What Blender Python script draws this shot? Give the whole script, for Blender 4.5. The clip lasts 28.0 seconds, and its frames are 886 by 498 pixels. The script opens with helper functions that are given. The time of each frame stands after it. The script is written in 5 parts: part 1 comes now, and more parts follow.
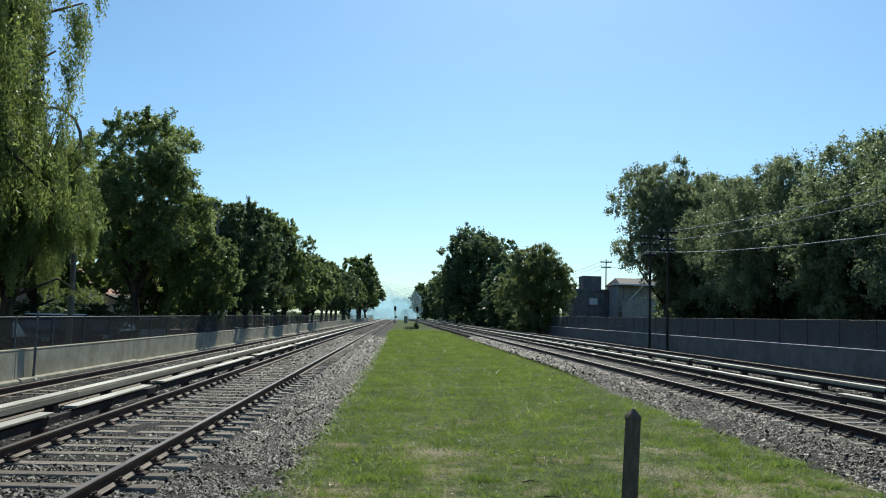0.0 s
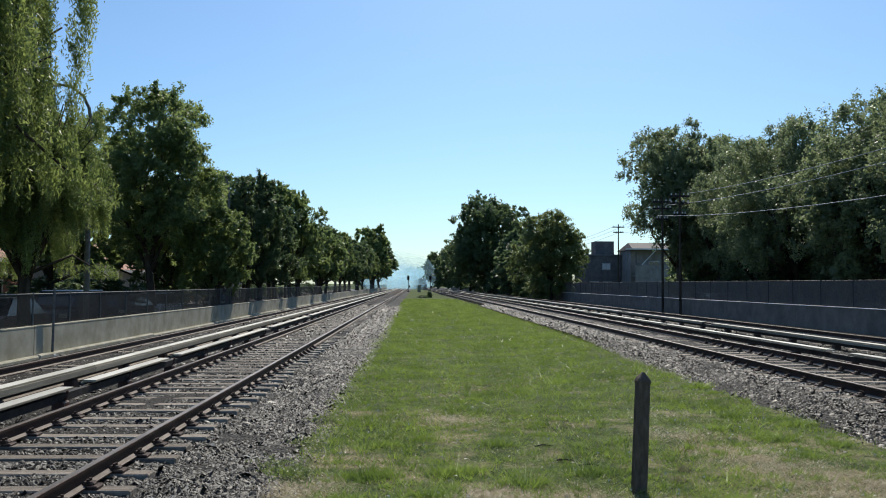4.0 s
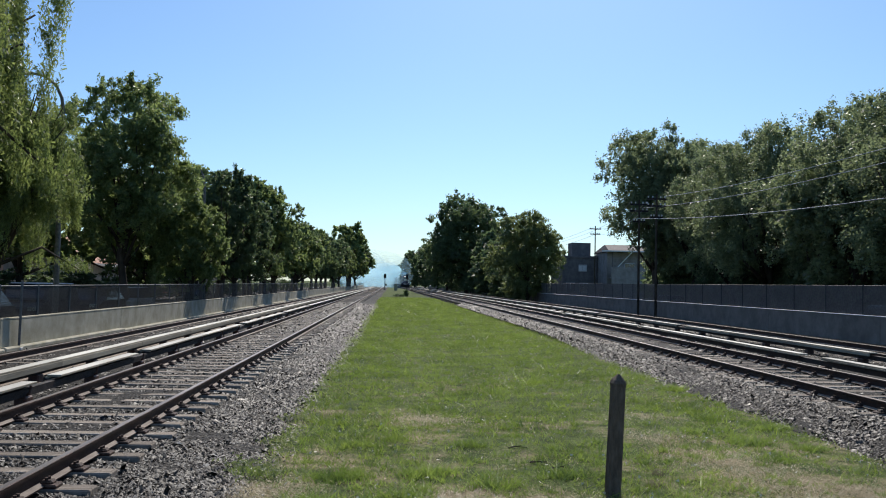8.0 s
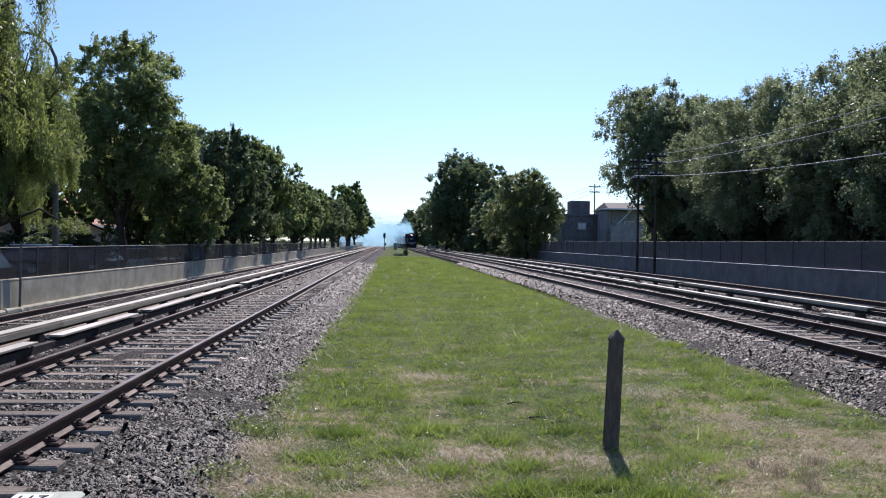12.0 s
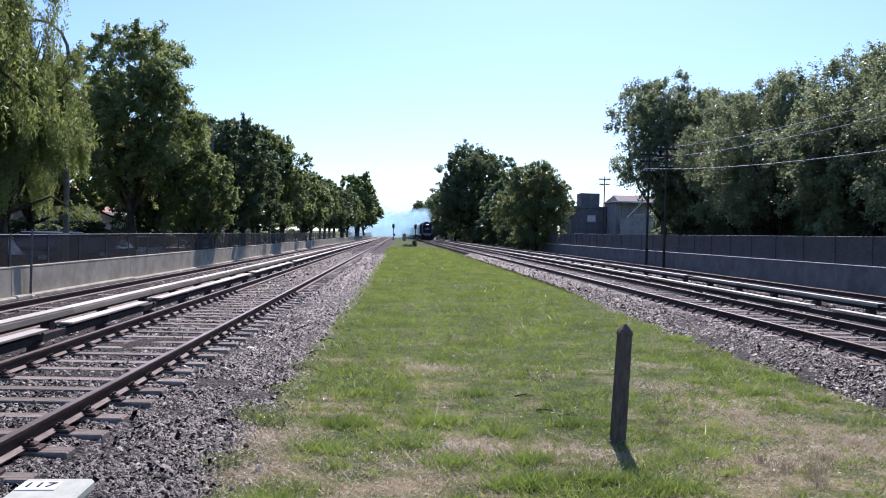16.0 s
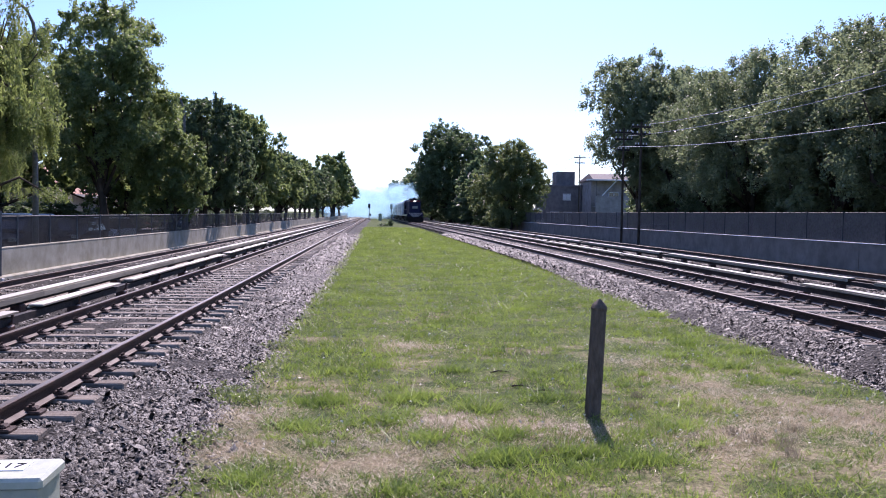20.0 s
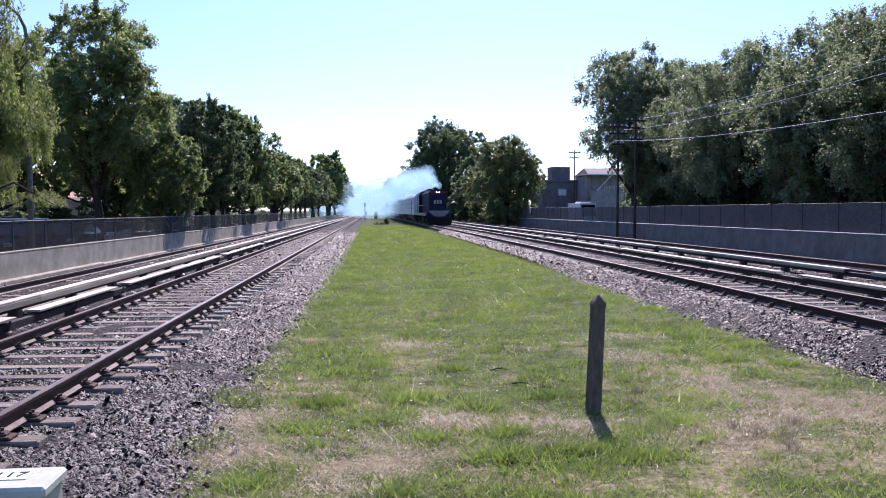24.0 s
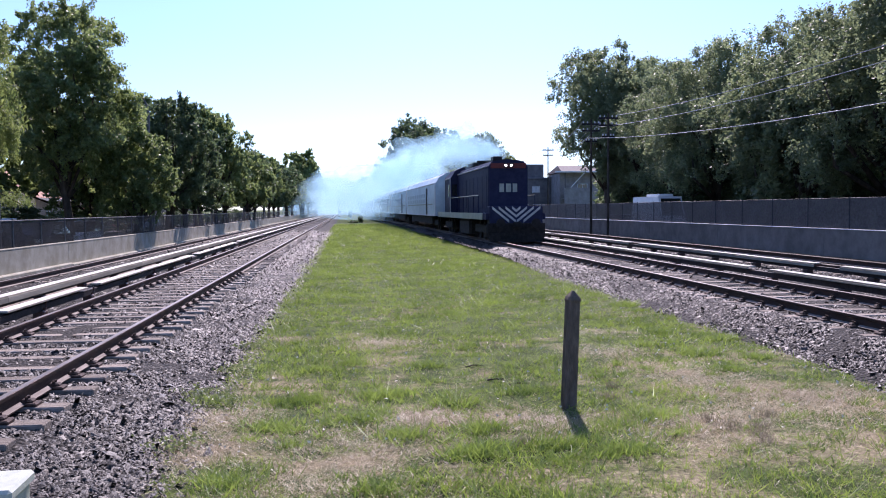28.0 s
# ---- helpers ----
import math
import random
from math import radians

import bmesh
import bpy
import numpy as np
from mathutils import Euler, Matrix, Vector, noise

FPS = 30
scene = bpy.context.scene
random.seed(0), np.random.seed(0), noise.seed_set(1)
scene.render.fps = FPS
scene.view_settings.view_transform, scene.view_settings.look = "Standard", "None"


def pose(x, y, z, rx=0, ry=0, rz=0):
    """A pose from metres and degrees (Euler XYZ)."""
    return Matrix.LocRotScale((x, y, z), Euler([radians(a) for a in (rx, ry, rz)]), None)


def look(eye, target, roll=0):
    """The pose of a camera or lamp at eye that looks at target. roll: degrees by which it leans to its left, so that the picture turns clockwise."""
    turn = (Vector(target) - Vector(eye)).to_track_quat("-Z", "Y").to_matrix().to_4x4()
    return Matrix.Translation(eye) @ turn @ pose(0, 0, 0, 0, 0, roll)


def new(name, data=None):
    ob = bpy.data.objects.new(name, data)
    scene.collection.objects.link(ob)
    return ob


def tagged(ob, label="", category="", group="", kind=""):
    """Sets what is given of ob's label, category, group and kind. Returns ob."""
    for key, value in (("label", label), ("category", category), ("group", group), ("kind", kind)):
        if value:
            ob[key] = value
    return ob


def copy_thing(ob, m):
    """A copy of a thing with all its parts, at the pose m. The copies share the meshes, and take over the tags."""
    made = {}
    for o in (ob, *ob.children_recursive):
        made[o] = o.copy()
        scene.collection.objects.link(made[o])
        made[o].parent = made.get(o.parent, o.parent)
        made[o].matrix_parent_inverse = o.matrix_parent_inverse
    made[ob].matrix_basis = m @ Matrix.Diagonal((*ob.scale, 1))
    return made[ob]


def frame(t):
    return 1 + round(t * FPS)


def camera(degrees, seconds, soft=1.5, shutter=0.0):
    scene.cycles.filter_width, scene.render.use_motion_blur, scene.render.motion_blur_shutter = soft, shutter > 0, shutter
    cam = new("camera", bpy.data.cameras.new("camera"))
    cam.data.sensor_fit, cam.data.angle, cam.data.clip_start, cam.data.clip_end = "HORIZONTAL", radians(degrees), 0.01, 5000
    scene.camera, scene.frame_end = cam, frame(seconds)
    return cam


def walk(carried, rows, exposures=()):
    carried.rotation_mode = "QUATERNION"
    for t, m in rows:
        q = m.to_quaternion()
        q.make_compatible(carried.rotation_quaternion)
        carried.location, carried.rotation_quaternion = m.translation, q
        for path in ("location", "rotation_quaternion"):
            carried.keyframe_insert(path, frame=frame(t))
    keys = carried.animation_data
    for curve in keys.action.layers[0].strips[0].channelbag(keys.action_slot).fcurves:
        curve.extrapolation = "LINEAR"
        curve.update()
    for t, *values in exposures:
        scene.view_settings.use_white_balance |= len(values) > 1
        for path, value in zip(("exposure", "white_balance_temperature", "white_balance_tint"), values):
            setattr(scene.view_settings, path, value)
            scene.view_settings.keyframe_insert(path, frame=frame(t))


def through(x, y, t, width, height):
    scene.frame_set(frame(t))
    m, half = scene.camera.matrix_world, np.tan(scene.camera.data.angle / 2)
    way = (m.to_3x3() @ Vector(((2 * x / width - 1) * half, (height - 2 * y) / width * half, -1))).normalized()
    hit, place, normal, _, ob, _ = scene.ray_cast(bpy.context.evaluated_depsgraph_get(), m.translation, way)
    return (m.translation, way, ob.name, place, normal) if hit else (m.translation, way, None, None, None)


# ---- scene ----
# ---- camera: held by hand beside the line, hardly moving ----
cam = camera(56.0, 28.0, 1.0)
PATH = [
    (0, -0.080, -0.127, 2.075, -2.804, 4.591, -1.512),
    (0.5, -0.075, -0.133, 2.066, -2.488, 4.822, -1.366),
    (1, -0.079, -0.157, 2.071, 0.599, 3.865, 0.155),
    (1.5, -0.068, -0.195, 2.075, -0.784, 4.501, -0.248),
    (2, -0.070, -0.176, 2.075, -0.615, 2.788, 0.132),
    (2.5, -0.050, -0.211, 2.116, -0.653, 4.262, -1.331),
    (3, -0.043, -0.195, 2.076, -3.080, 2.428, -0.420),
    (3.5, -0.044, -0.206, 2.080, -2.197, 2.375, 0.036),
    (5.5, -0.013, -0.042, 2.058, -1.663, 2.706, -1.494),
    (6, -0.002, -0.040, 2.065, -2.087, 2.749, -1.471),
    (6.5, -0.010, -0.032, 2.062, -2.520, 2.718, -1.209),
    (7, -0.011, -0.027, 2.061, -2.900, 2.482, -1.728),
    (7.5, -0.004, -0.039, 2.068, -2.910, 2.610, -1.539),
    (8, -0.012, -0.019, 2.066, -3.485, 2.373, -1.247),
    (8.5, -0.004, 0.006, 2.065, -3.798, 2.238, -1.159),
    (9, 0.010, -0.035, 2.054, -3.609, 1.583, -0.905),
    (9.5, 0.009, -0.028, 2.056, -3.437, 1.647, -0.500),
    (10, -0.008, -0.032, 2.035, -3.726, 1.107, -0.124),
    (10.5, 0.005, -0.026, 2.051, -2.843, -0.153, -0.263),
    (11, 0.000, 0.000, 2.050, -2.719, -0.209, 0.300),
    (11.5, -0.009, -0.025, 2.059, -3.150, 0.098, 0.217),
    (12, 0.002, 0.003, 2.049, -3.520, -0.434, -0.840),
    (12.5, -0.002, -0.007, 2.051, -3.146, -0.509, -1.623),
    (14.5, -0.011, -0.004, 2.056, -2.829, -0.541, -0.727),
    (15, -0.001, -0.002, 2.056, -2.684, -0.552, -0.447),
    (15.5, -0.003, 0.001, 2.057, -2.469, -1.147, -1.560),
    (16, 0.000, 0.005, 2.058, -2.905, -1.061, -1.421),
    (16.5, -0.001, -0.001, 2.060, -2.997, -0.844, -1.151),
    (17, 0.014, -0.003, 2.059, -3.259, -0.811, -0.573),
    (17.5, -0.007, 0.003, 2.044, -3.058, -1.239, -0.373),
    (18, 0.004, 0.005, 2.055, -3.026, -1.578, -0.315),
    (18.5, 0.006, 0.010, 2.038, -2.725, -1.960, 0.291),
    (19, 0.005, 0.032, 2.047, -3.075, -2.729, -0.116),
    (19.5, 0.005, 0.043, 2.033, -2.961, -3.258, 0.645),
    (20, 0.020, 0.030, 2.029, -4.548, -2.428, -0.983),
    (20.5, 0.016, 0.029, 2.036, -4.726, -2.963, -1.228),
    (22.5, 0.001, 0.024, 2.044, -4.541, -2.684, 0.086),
    (23, -0.003, 0.038, 2.045, -4.695, -2.549, -0.138),
    (23.5, -0.003, 0.037, 2.040, -4.853, -2.566, -0.208),
    (24, 0.005, 0.038, 2.047, -4.842, -2.625, 0.015),
    (24.5, -0.001, 0.029, 2.047, -5.232, -2.383, 0.135),
    (25, 0.008, 0.036, 2.044, -5.467, -2.441, 0.390),
    (25.5, 0.007, 0.043, 2.039, -5.412, -2.275, 0.556),
    (26, 0.013, 0.045, 2.036, -5.612, -2.328, 0.398),
    (26.5, 0.010, 0.049, 2.039, -5.869, -2.700, 0.216),
    (27, 0.004, 0.059, 2.025, -6.364, -2.796, 0.193),
    (27.5, -0.004, 0.077, 2.032, -6.330, -2.453, -0.154),
    (28, 0.009, 0.071, 2.030, -6.611, -2.760, 0.355),
]
EXPOSURES = [(0.0, 0.03, 6620, 2), (3.0, 0.0, 6650, 7), (8.0, 0.04, 6580, 12), (11.0, 0.2, 6420, 20), (14.5, 0.46, 6240, 28), (18.0, 0.57, 6230, 30), (19.0, 0.65, 6200, 36), (20.5, 0.67, 6170, 36), (28.0, 0.68, 6120, 35)]
walk(cam, [(t, pose(x, y, z, 90 + pitch, roll, yaw)) for t, x, y, z, yaw, pitch, roll in PATH], EXPOSURES)

# ---- light: clear sky, the sun high and ahead ----
SUN_UP, SUN_EAST = 45.0, 10.5
scene.world = bpy.data.worlds.new("sky")
scene.world.use_nodes = True
sky = scene.world.node_tree.nodes.new("ShaderNodeTexSky")
sky.sky_type, sky.sun_disc = "NISHITA", False
sky.sun_elevation, sky.sun_rotation = radians(SUN_UP), radians(SUN_EAST)
sky.air_density, sky.dust_density, sky.ozone_density = 1.0, 0.65, 2.0
scene.world.node_tree.nodes["Background"].inputs["Strength"].default_value = 0.113
clear = scene.world.node_tree.nodes.new("ShaderNodeMix")
clear.data_type, clear.blend_type = "RGBA", "MULTIPLY"
clear.inputs["Factor"].default_value = 1.0
clear.inputs[7].default_value = (0.69, 0.925, 1.13, 1)
scene.world.node_tree.links.new(sky.outputs["Color"], clear.inputs[6])
scene.world.node_tree.links.new(clear.outputs[2], scene.world.node_tree.nodes["Background"].inputs["Color"])
sun = new("sun", bpy.data.lights.new("sun", "SUN"))
sun.data.energy, sun.data.angle, sun.data.color = 5.0, radians(0.5), (1.0, 0.95, 0.87)
a, e = radians(SUN_EAST), radians(SUN_UP)
sun.matrix_basis = look((0, 0, 30), (-math.sin(a) * math.cos(e) * 10, -math.cos(a) * math.cos(e) * 10, 30 - math.sin(e) * 10))
scene.cycles.transparent_max_bounces = 128

# ---- materials ----
def mat(name, c1, c2, scale=4.0, rough=0.8, bump=0.3, bscale=40.0, metal=0.0, rnd=0.0, island=0.0, spec=0.25, big=0.6, world=False, stretch=(1, 1, 1)):
    """Two-scale procedural surface: fine grain between c1 and c2, broad stains, relief; rnd and island vary piece by piece."""
    m = bpy.data.materials.new(name)
    m.use_nodes = True
    n, l = m.node_tree.nodes, m.node_tree.links
    b = n["Principled BSDF"]
    b.inputs["Roughness"].default_value, b.inputs["Metallic"].default_value = rough, metal
    b.inputs["Specular IOR Level"].default_value = spec
    if world:
        src = n.new("ShaderNodeNewGeometry").outputs["Position"]
    else:
        src = n.new("ShaderNodeTexCoord").outputs["Object"]
    mp = n.new("ShaderNodeMapping")
    mp.inputs["Scale"].default_value = stretch
    l.new(src, mp.inputs["Vector"])
    vec = mp.outputs["Vector"]

    def tex(s, detail):
        t = n.new("ShaderNodeTexNoise")
        t.inputs["Scale"].default_value, t.inputs["Detail"].default_value = s, detail
        t.inputs["Roughness"].default_value = 0.65
        l.new(vec, t.inputs["Vector"])
        return t.outputs["Fac"]
    ramp = n.new("ShaderNodeValToRGB")
    ramp.color_ramp.elements[0].position, ramp.color_ramp.elements[1].position = 0.35, 0.65
    ramp.color_ramp.elements[0].color, ramp.color_ramp.elements[1].color = (*c1, 1), (*c2, 1)
    l.new(tex(scale, 5), ramp.inputs["Fac"])
    value = ramp.outputs["Color"]

    def vary(value, fac, lo, hi):
        r = n.new("ShaderNodeMapRange")
        r.inputs["To Min"].default_value, r.inputs["To Max"].default_value = lo, hi
        l.new(fac, r.inputs["Value"])
        h = n.new("ShaderNodeHueSaturation")
        l.new(value, h.inputs["Color"])
        l.new(r.outputs["Result"], h.inputs["Value"])
        return h.outputs["Color"]
    value = vary(value, tex(scale * 0.13, 2), 1 - 0.5 * big, 1 + 0.5 * big)
    if rnd:
        value = vary(value, n.new("ShaderNodeObjectInfo").outputs["Random"], 1 - rnd, 1 + rnd)
    if island:
        value = vary(value, n.new("ShaderNodeNewGeometry").outputs["Random Per Island"], 1 - island, 1 + island)
    l.new(value, b.inputs["Base Color"])
    if bump:
        bp = n.new("ShaderNodeBump")
        bp.inputs["Strength"].default_value, bp.inputs["Distance"].default_value = bump, 0.02
        l.new(tex(bscale, 4), bp.inputs["Height"])
        l.new(bp.outputs["Normal"], b.inputs["Normal"])
    return m


def leaf_mat(name, c1, c2, through=0.4, gloss=0.45, scale=0.35):
    """Leaves: island by island between two greens, half lit through."""
    m = bpy.data.materials.new(name)
    m.use_nodes = True
    n, l = m.node_tree.nodes, m.node_tree.links
    b = n["Principled BSDF"]
    b.inputs["Roughness"].default_value = gloss
    b.inputs["Specular IOR Level"].default_value = 0.5
    ramp = n.new("ShaderNodeValToRGB")
    ramp.color_ramp.elements[0].color, ramp.color_ramp.elements[1].color = (*c1, 1), (*c2, 1)
    g = n.new("ShaderNodeNewGeometry")
    t = n.new("ShaderNodeTexNoise")
    t.inputs["Scale"].default_value = scale
    l.new(g.outputs["Position"], t.inputs["Vector"])
    a = n.new("ShaderNodeMath")
    a.operation = "MULTIPLY_ADD"
    a.inputs[1].default_value = 0.5
    l.new(g.outputs["Random Per Island"], a.inputs[0])
    mr = n.new("ShaderNodeMapRange")
    mr.inputs["From Min"].default_value, mr.inputs["From Max"].default_value = 0.35, 0.65
    mr.inputs["To Max"].default_value = 0.5
    l.new(t.outputs["Fac"], mr.inputs["Value"])
    l.new(mr.outputs["Result"], a.inputs[2])
    l.new(a.outputs[0], ramp.inputs["Fac"])
    l.new(ramp.outputs["Color"], b.inputs["Base Color"])
    tr = n.new("ShaderNodeBsdfTranslucent")
    h = n.new("ShaderNodeHueSaturation")
    h.inputs["Hue"].default_value, h.inputs["Saturation"].default_value, h.inputs["Value"].default_value = 0.485, 1.05, 1.6
    l.new(ramp.outputs["Color"], h.inputs["Color"])
    l.new(h.outputs["Color"], tr.inputs["Color"])
    mix = n.new("ShaderNodeMixShader")
    mix.inputs["Fac"].default_value = through
    l.new(b.outputs["BSDF"], mix.inputs[1])
    l.new(tr.outputs["BSDF"], mix.inputs[2])
    l.new(mix.outputs["Shader"], n["Material Output"].inputs["Surface"])
    return m


def smoke_mat(name, tint, density, scale):
    """Thin lit smoke: mostly clear, milky where the noise is thick."""
    m = bpy.data.materials.new(name)
    m.use_nodes = True
    n, l = m.node_tree.nodes, m.node_tree.links
    d, t2 = n.new("ShaderNodeBsdfDiffuse"), n.new("ShaderNodeBsdfTranslucent")
    d.inputs["Color"].default_value = t2.inputs["Color"].default_value = (*tint, 1)
    both = n.new("ShaderNodeMixShader")
    both.inputs["Fac"].default_value = 0.6
    l.new(d.outputs["BSDF"], both.inputs[1])
    l.new(t2.outputs["BSDF"], both.inputs[2])
    tc, t = n.new("ShaderNodeTexCoord"), n.new("ShaderNodeTexNoise")
    t.inputs["Scale"].default_value, t.inputs["Detail"].default_value = scale, 4
    l.new(tc.outputs["Object"], t.inputs["Vector"])
    mr = n.new("ShaderNodeMapRange")
    mr.inputs["From Min"].default_value, mr.inputs["From Max"].default_value = 0.3, 0.75
    mr.inputs["To Max"].default_value = density
    l.new(t.outputs["Fac"], mr.inputs["Value"])
    mix = n.new("ShaderNodeMixShader")
    l.new(mr.outputs["Result"], mix.inputs["Fac"])
    l.new(n.new("ShaderNodeBsdfTransparent").outputs["BSDF"], mix.inputs[1])
    l.new(both.outputs["Shader"], mix.inputs[2])
    l.new(mix.outputs["Shader"], n["Material Output"].inputs["Surface"])
    return m


def glow_mat(name, col, power):
    m = bpy.data.materials.new(name)
    m.use_nodes = True
    b = m.node_tree.nodes["Principled BSDF"]
    b.inputs["Emission Color"].default_value, b.inputs["Emission Strength"].default_value = (*col, 1), power
    return m


def turf_mat():
    """Green turf that gives way to dry straw in patches, most of all near the crossing (small y)."""
    m = mat("grass_soil", (0.035, 0.055, 0.014), (0.1, 0.13, 0.035), 2.5, 0.95, 0.6, 60, big=0.5, world=True, spec=0.1)
    n, l = m.node_tree.nodes, m.node_tree.links
    b = n["Principled BSDF"]
    green = b.inputs["Base Color"].links[0].from_socket
    g = n.new("ShaderNodeNewGeometry")
    xyz = n.new("ShaderNodeSeparateXYZ")
    l.new(g.outputs["Position"], xyz.inputs["Vector"])
    near = n.new("ShaderNodeMapRange")
    near.inputs["From Min"].default_value, near.inputs["From Max"].default_value = 4.0, 22.0
    near.inputs["To Min"].default_value, near.inputs["To Max"].default_value = 0.08, -0.09
    l.new(xyz.outputs["Y"], near.inputs["Value"])
    t = n.new("ShaderNodeTexNoise")
    t.inputs["Scale"].default_value, t.inputs["Detail"].default_value, t.inputs["Roughness"].default_value = 0.7, 7, 0.7
    l.new(g.outputs["Position"], t.inputs["Vector"])
    add = n.new("ShaderNodeMath")
    l.new(t.outputs["Fac"], add.inputs[0])
    l.new(near.outputs["Result"], add.inputs[1])
    r = n.new("ShaderNodeMapRange")
    r.inputs["From Min"].default_value, r.inputs["From Max"].default_value = 0.52, 0.64
    l.new(add.outputs[0], r.inputs["Value"])
    straw = n.new("ShaderNodeValToRGB")
    straw.color_ramp.elements[0].color, straw.color_ramp.elements[1].color = (0.05, 0.042, 0.025, 1), (0.46, 0.385, 0.235, 1)
    f = n.new("ShaderNodeTexNoise")
    f.inputs["Scale"].default_value, f.inputs["Detail"].default_value, f.inputs["Roughness"].default_value = 34, 8, 0.8
    l.new(g.outputs["Position"], f.inputs["Vector"])
    l.new(f.outputs["Fac"], straw.inputs["Fac"])
    mix = n.new("ShaderNodeMix")
    mix.data_type = "RGBA"
    l.new(r.outputs["Result"], mix.inputs[0])
    l.new(green, mix.inputs[6])
    l.new(straw.outputs["Color"], mix.inputs[7])
    k = n.new("ShaderNodeTexNoise")
    k.inputs["Scale"].default_value, k.inputs["Detail"].default_value, k.inputs["Roughness"].default_value = 22, 6, 0.75
    l.new(g.outputs["Position"], k.inputs["Vector"])
    kr = n.new("ShaderNodeMapRange")
    kr.inputs["From Min"].default_value, kr.inputs["From Max"].default_value = 0.36, 0.64
    kr.inputs["To Min"].default_value, kr.inputs["To Max"].default_value = 0.35, 1.5
    l.new(k.outputs["Fac"], kr.inputs["Value"])
    hs = n.new("ShaderNodeHueSaturation")
    l.new(mix.outputs[2], hs.inputs["Color"])
    l.new(kr.outputs["Result"], hs.inputs["Value"])
    l.new(hs.outputs["Color"], b.inputs["Base Color"])
    return m


GRASS = turf_mat()
def bed_mat():
    """Crushed stone seen as a bed: each cell a stone of its own grey with a domed top; shade in the gaps is painted
    dark.
    """
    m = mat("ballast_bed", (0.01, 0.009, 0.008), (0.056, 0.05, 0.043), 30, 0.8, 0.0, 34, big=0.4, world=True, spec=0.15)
    n, l = m.node_tree.nodes, m.node_tree.links
    b = n["Principled BSDF"]
    grey = b.inputs["Base Color"].links[0].from_socket
    g = n.new("ShaderNodeNewGeometry")
    v = n.new("ShaderNodeTexVoronoi")
    v.inputs["Scale"].default_value, v.inputs["Randomness"].default_value = 21.0, 1.0
    l.new(g.outputs["Position"], v.inputs["Vector"])
    sep = n.new("ShaderNodeSeparateColor")
    l.new(v.outputs["Color"], sep.inputs["Color"])
    cell = n.new("ShaderNodeMapRange")
    cell.inputs["To Min"].default_value, cell.inputs["To Max"].default_value = 0.25, 1.9
    l.new(sep.outputs[0], cell.inputs["Value"])
    # crevice shade put into the colour: cells darken towards their rims
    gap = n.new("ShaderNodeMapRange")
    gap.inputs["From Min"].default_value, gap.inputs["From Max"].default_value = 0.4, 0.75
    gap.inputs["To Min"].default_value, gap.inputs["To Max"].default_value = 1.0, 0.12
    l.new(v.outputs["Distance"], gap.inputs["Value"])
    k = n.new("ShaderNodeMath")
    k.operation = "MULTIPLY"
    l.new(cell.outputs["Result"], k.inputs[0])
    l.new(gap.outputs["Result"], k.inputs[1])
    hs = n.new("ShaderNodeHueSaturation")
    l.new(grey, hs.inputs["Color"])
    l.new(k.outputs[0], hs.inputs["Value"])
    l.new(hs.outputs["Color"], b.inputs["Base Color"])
    add = n.new("ShaderNodeMath")
    add.operation = "MULTIPLY_ADD"
    add.inputs[1].default_value = -1.0
    l.new(v.outputs["Distance"], add.inputs[0])
    l.new(sep.outputs[1], add.inputs[2])
    bp = n.new("ShaderNodeBump")
    bp.inputs["Strength"].default_value, bp.inputs["Distance"].default_value = 1.0, 0.03
    l.new(add.outputs[0], bp.inputs["Height"])
    l.new(bp.outputs["Normal"], b.inputs["Normal"])
    return m


BALLAST = bed_mat()
STONE = mat("ballast_stone", (0.012, 0.011, 0.0095), (0.076, 0.069, 0.059), 9, 0.5, 0.5, 60, island=0.95, big=0.4, world=True, spec=0.32)
ASPHALT = mat("asphalt", (0.04, 0.04, 0.042), (0.07, 0.07, 0.07), 20, 0.85, 0.4, 120, world=True)
PAVING = mat("paving", (0.22, 0.21, 0.19), (0.32, 0.3, 0.28), 5, 0.85, 0.3, 60, world=True)
RUST = mat("rusty_rail", (0.022, 0.012, 0.009), (0.062, 0.03, 0.022), 18, 0.62, 0.4, 90, metal=0.2, stretch=(1, 0.2, 1), world=True)
HEAD = mat("worn_rail_head", (0.16, 0.135, 0.12), (0.28, 0.25, 0.23), 8, 0.4, 0.1, 60, metal=0.8, stretch=(1, 0.1, 1), world=True)
# foot tops: dust colour, with the strong light on them painted in too
FOOT = mat("dusty_rail_foot", (0.16, 0.13, 0.108), (0.28, 0.238, 0.2), 12, 0.85, 0.3, 60, stretch=(1, 0.2, 1), world=True)
SLEEPER = mat("weathered_sleeper", (0.14, 0.115, 0.09), (0.36, 0.31, 0.255), 7, 0.95, 0.7, 30, rnd=0.3, stretch=(0.4, 4, 1))
CLIP = mat("rusty_clip", (0.03, 0.017, 0.013), (0.07, 0.04, 0.03), 20, 0.7, 0.4, 60)
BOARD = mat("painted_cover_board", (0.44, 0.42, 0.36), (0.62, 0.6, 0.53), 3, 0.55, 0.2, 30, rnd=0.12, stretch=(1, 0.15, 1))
# board sides and edges: a darker tan than the tops
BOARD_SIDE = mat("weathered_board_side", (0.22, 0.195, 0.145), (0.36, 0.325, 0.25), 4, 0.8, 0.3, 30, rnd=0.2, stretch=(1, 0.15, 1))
DARKSTEEL = mat("dark_steel", (0.02, 0.018, 0.018), (0.05, 0.042, 0.04), 8, 0.6, 0.3, 60, metal=0.3)
INSUL = mat("insulator", (0.06, 0.03, 0.025), (0.12, 0.07, 0.05), 8, 0.5, 0.2, 40)
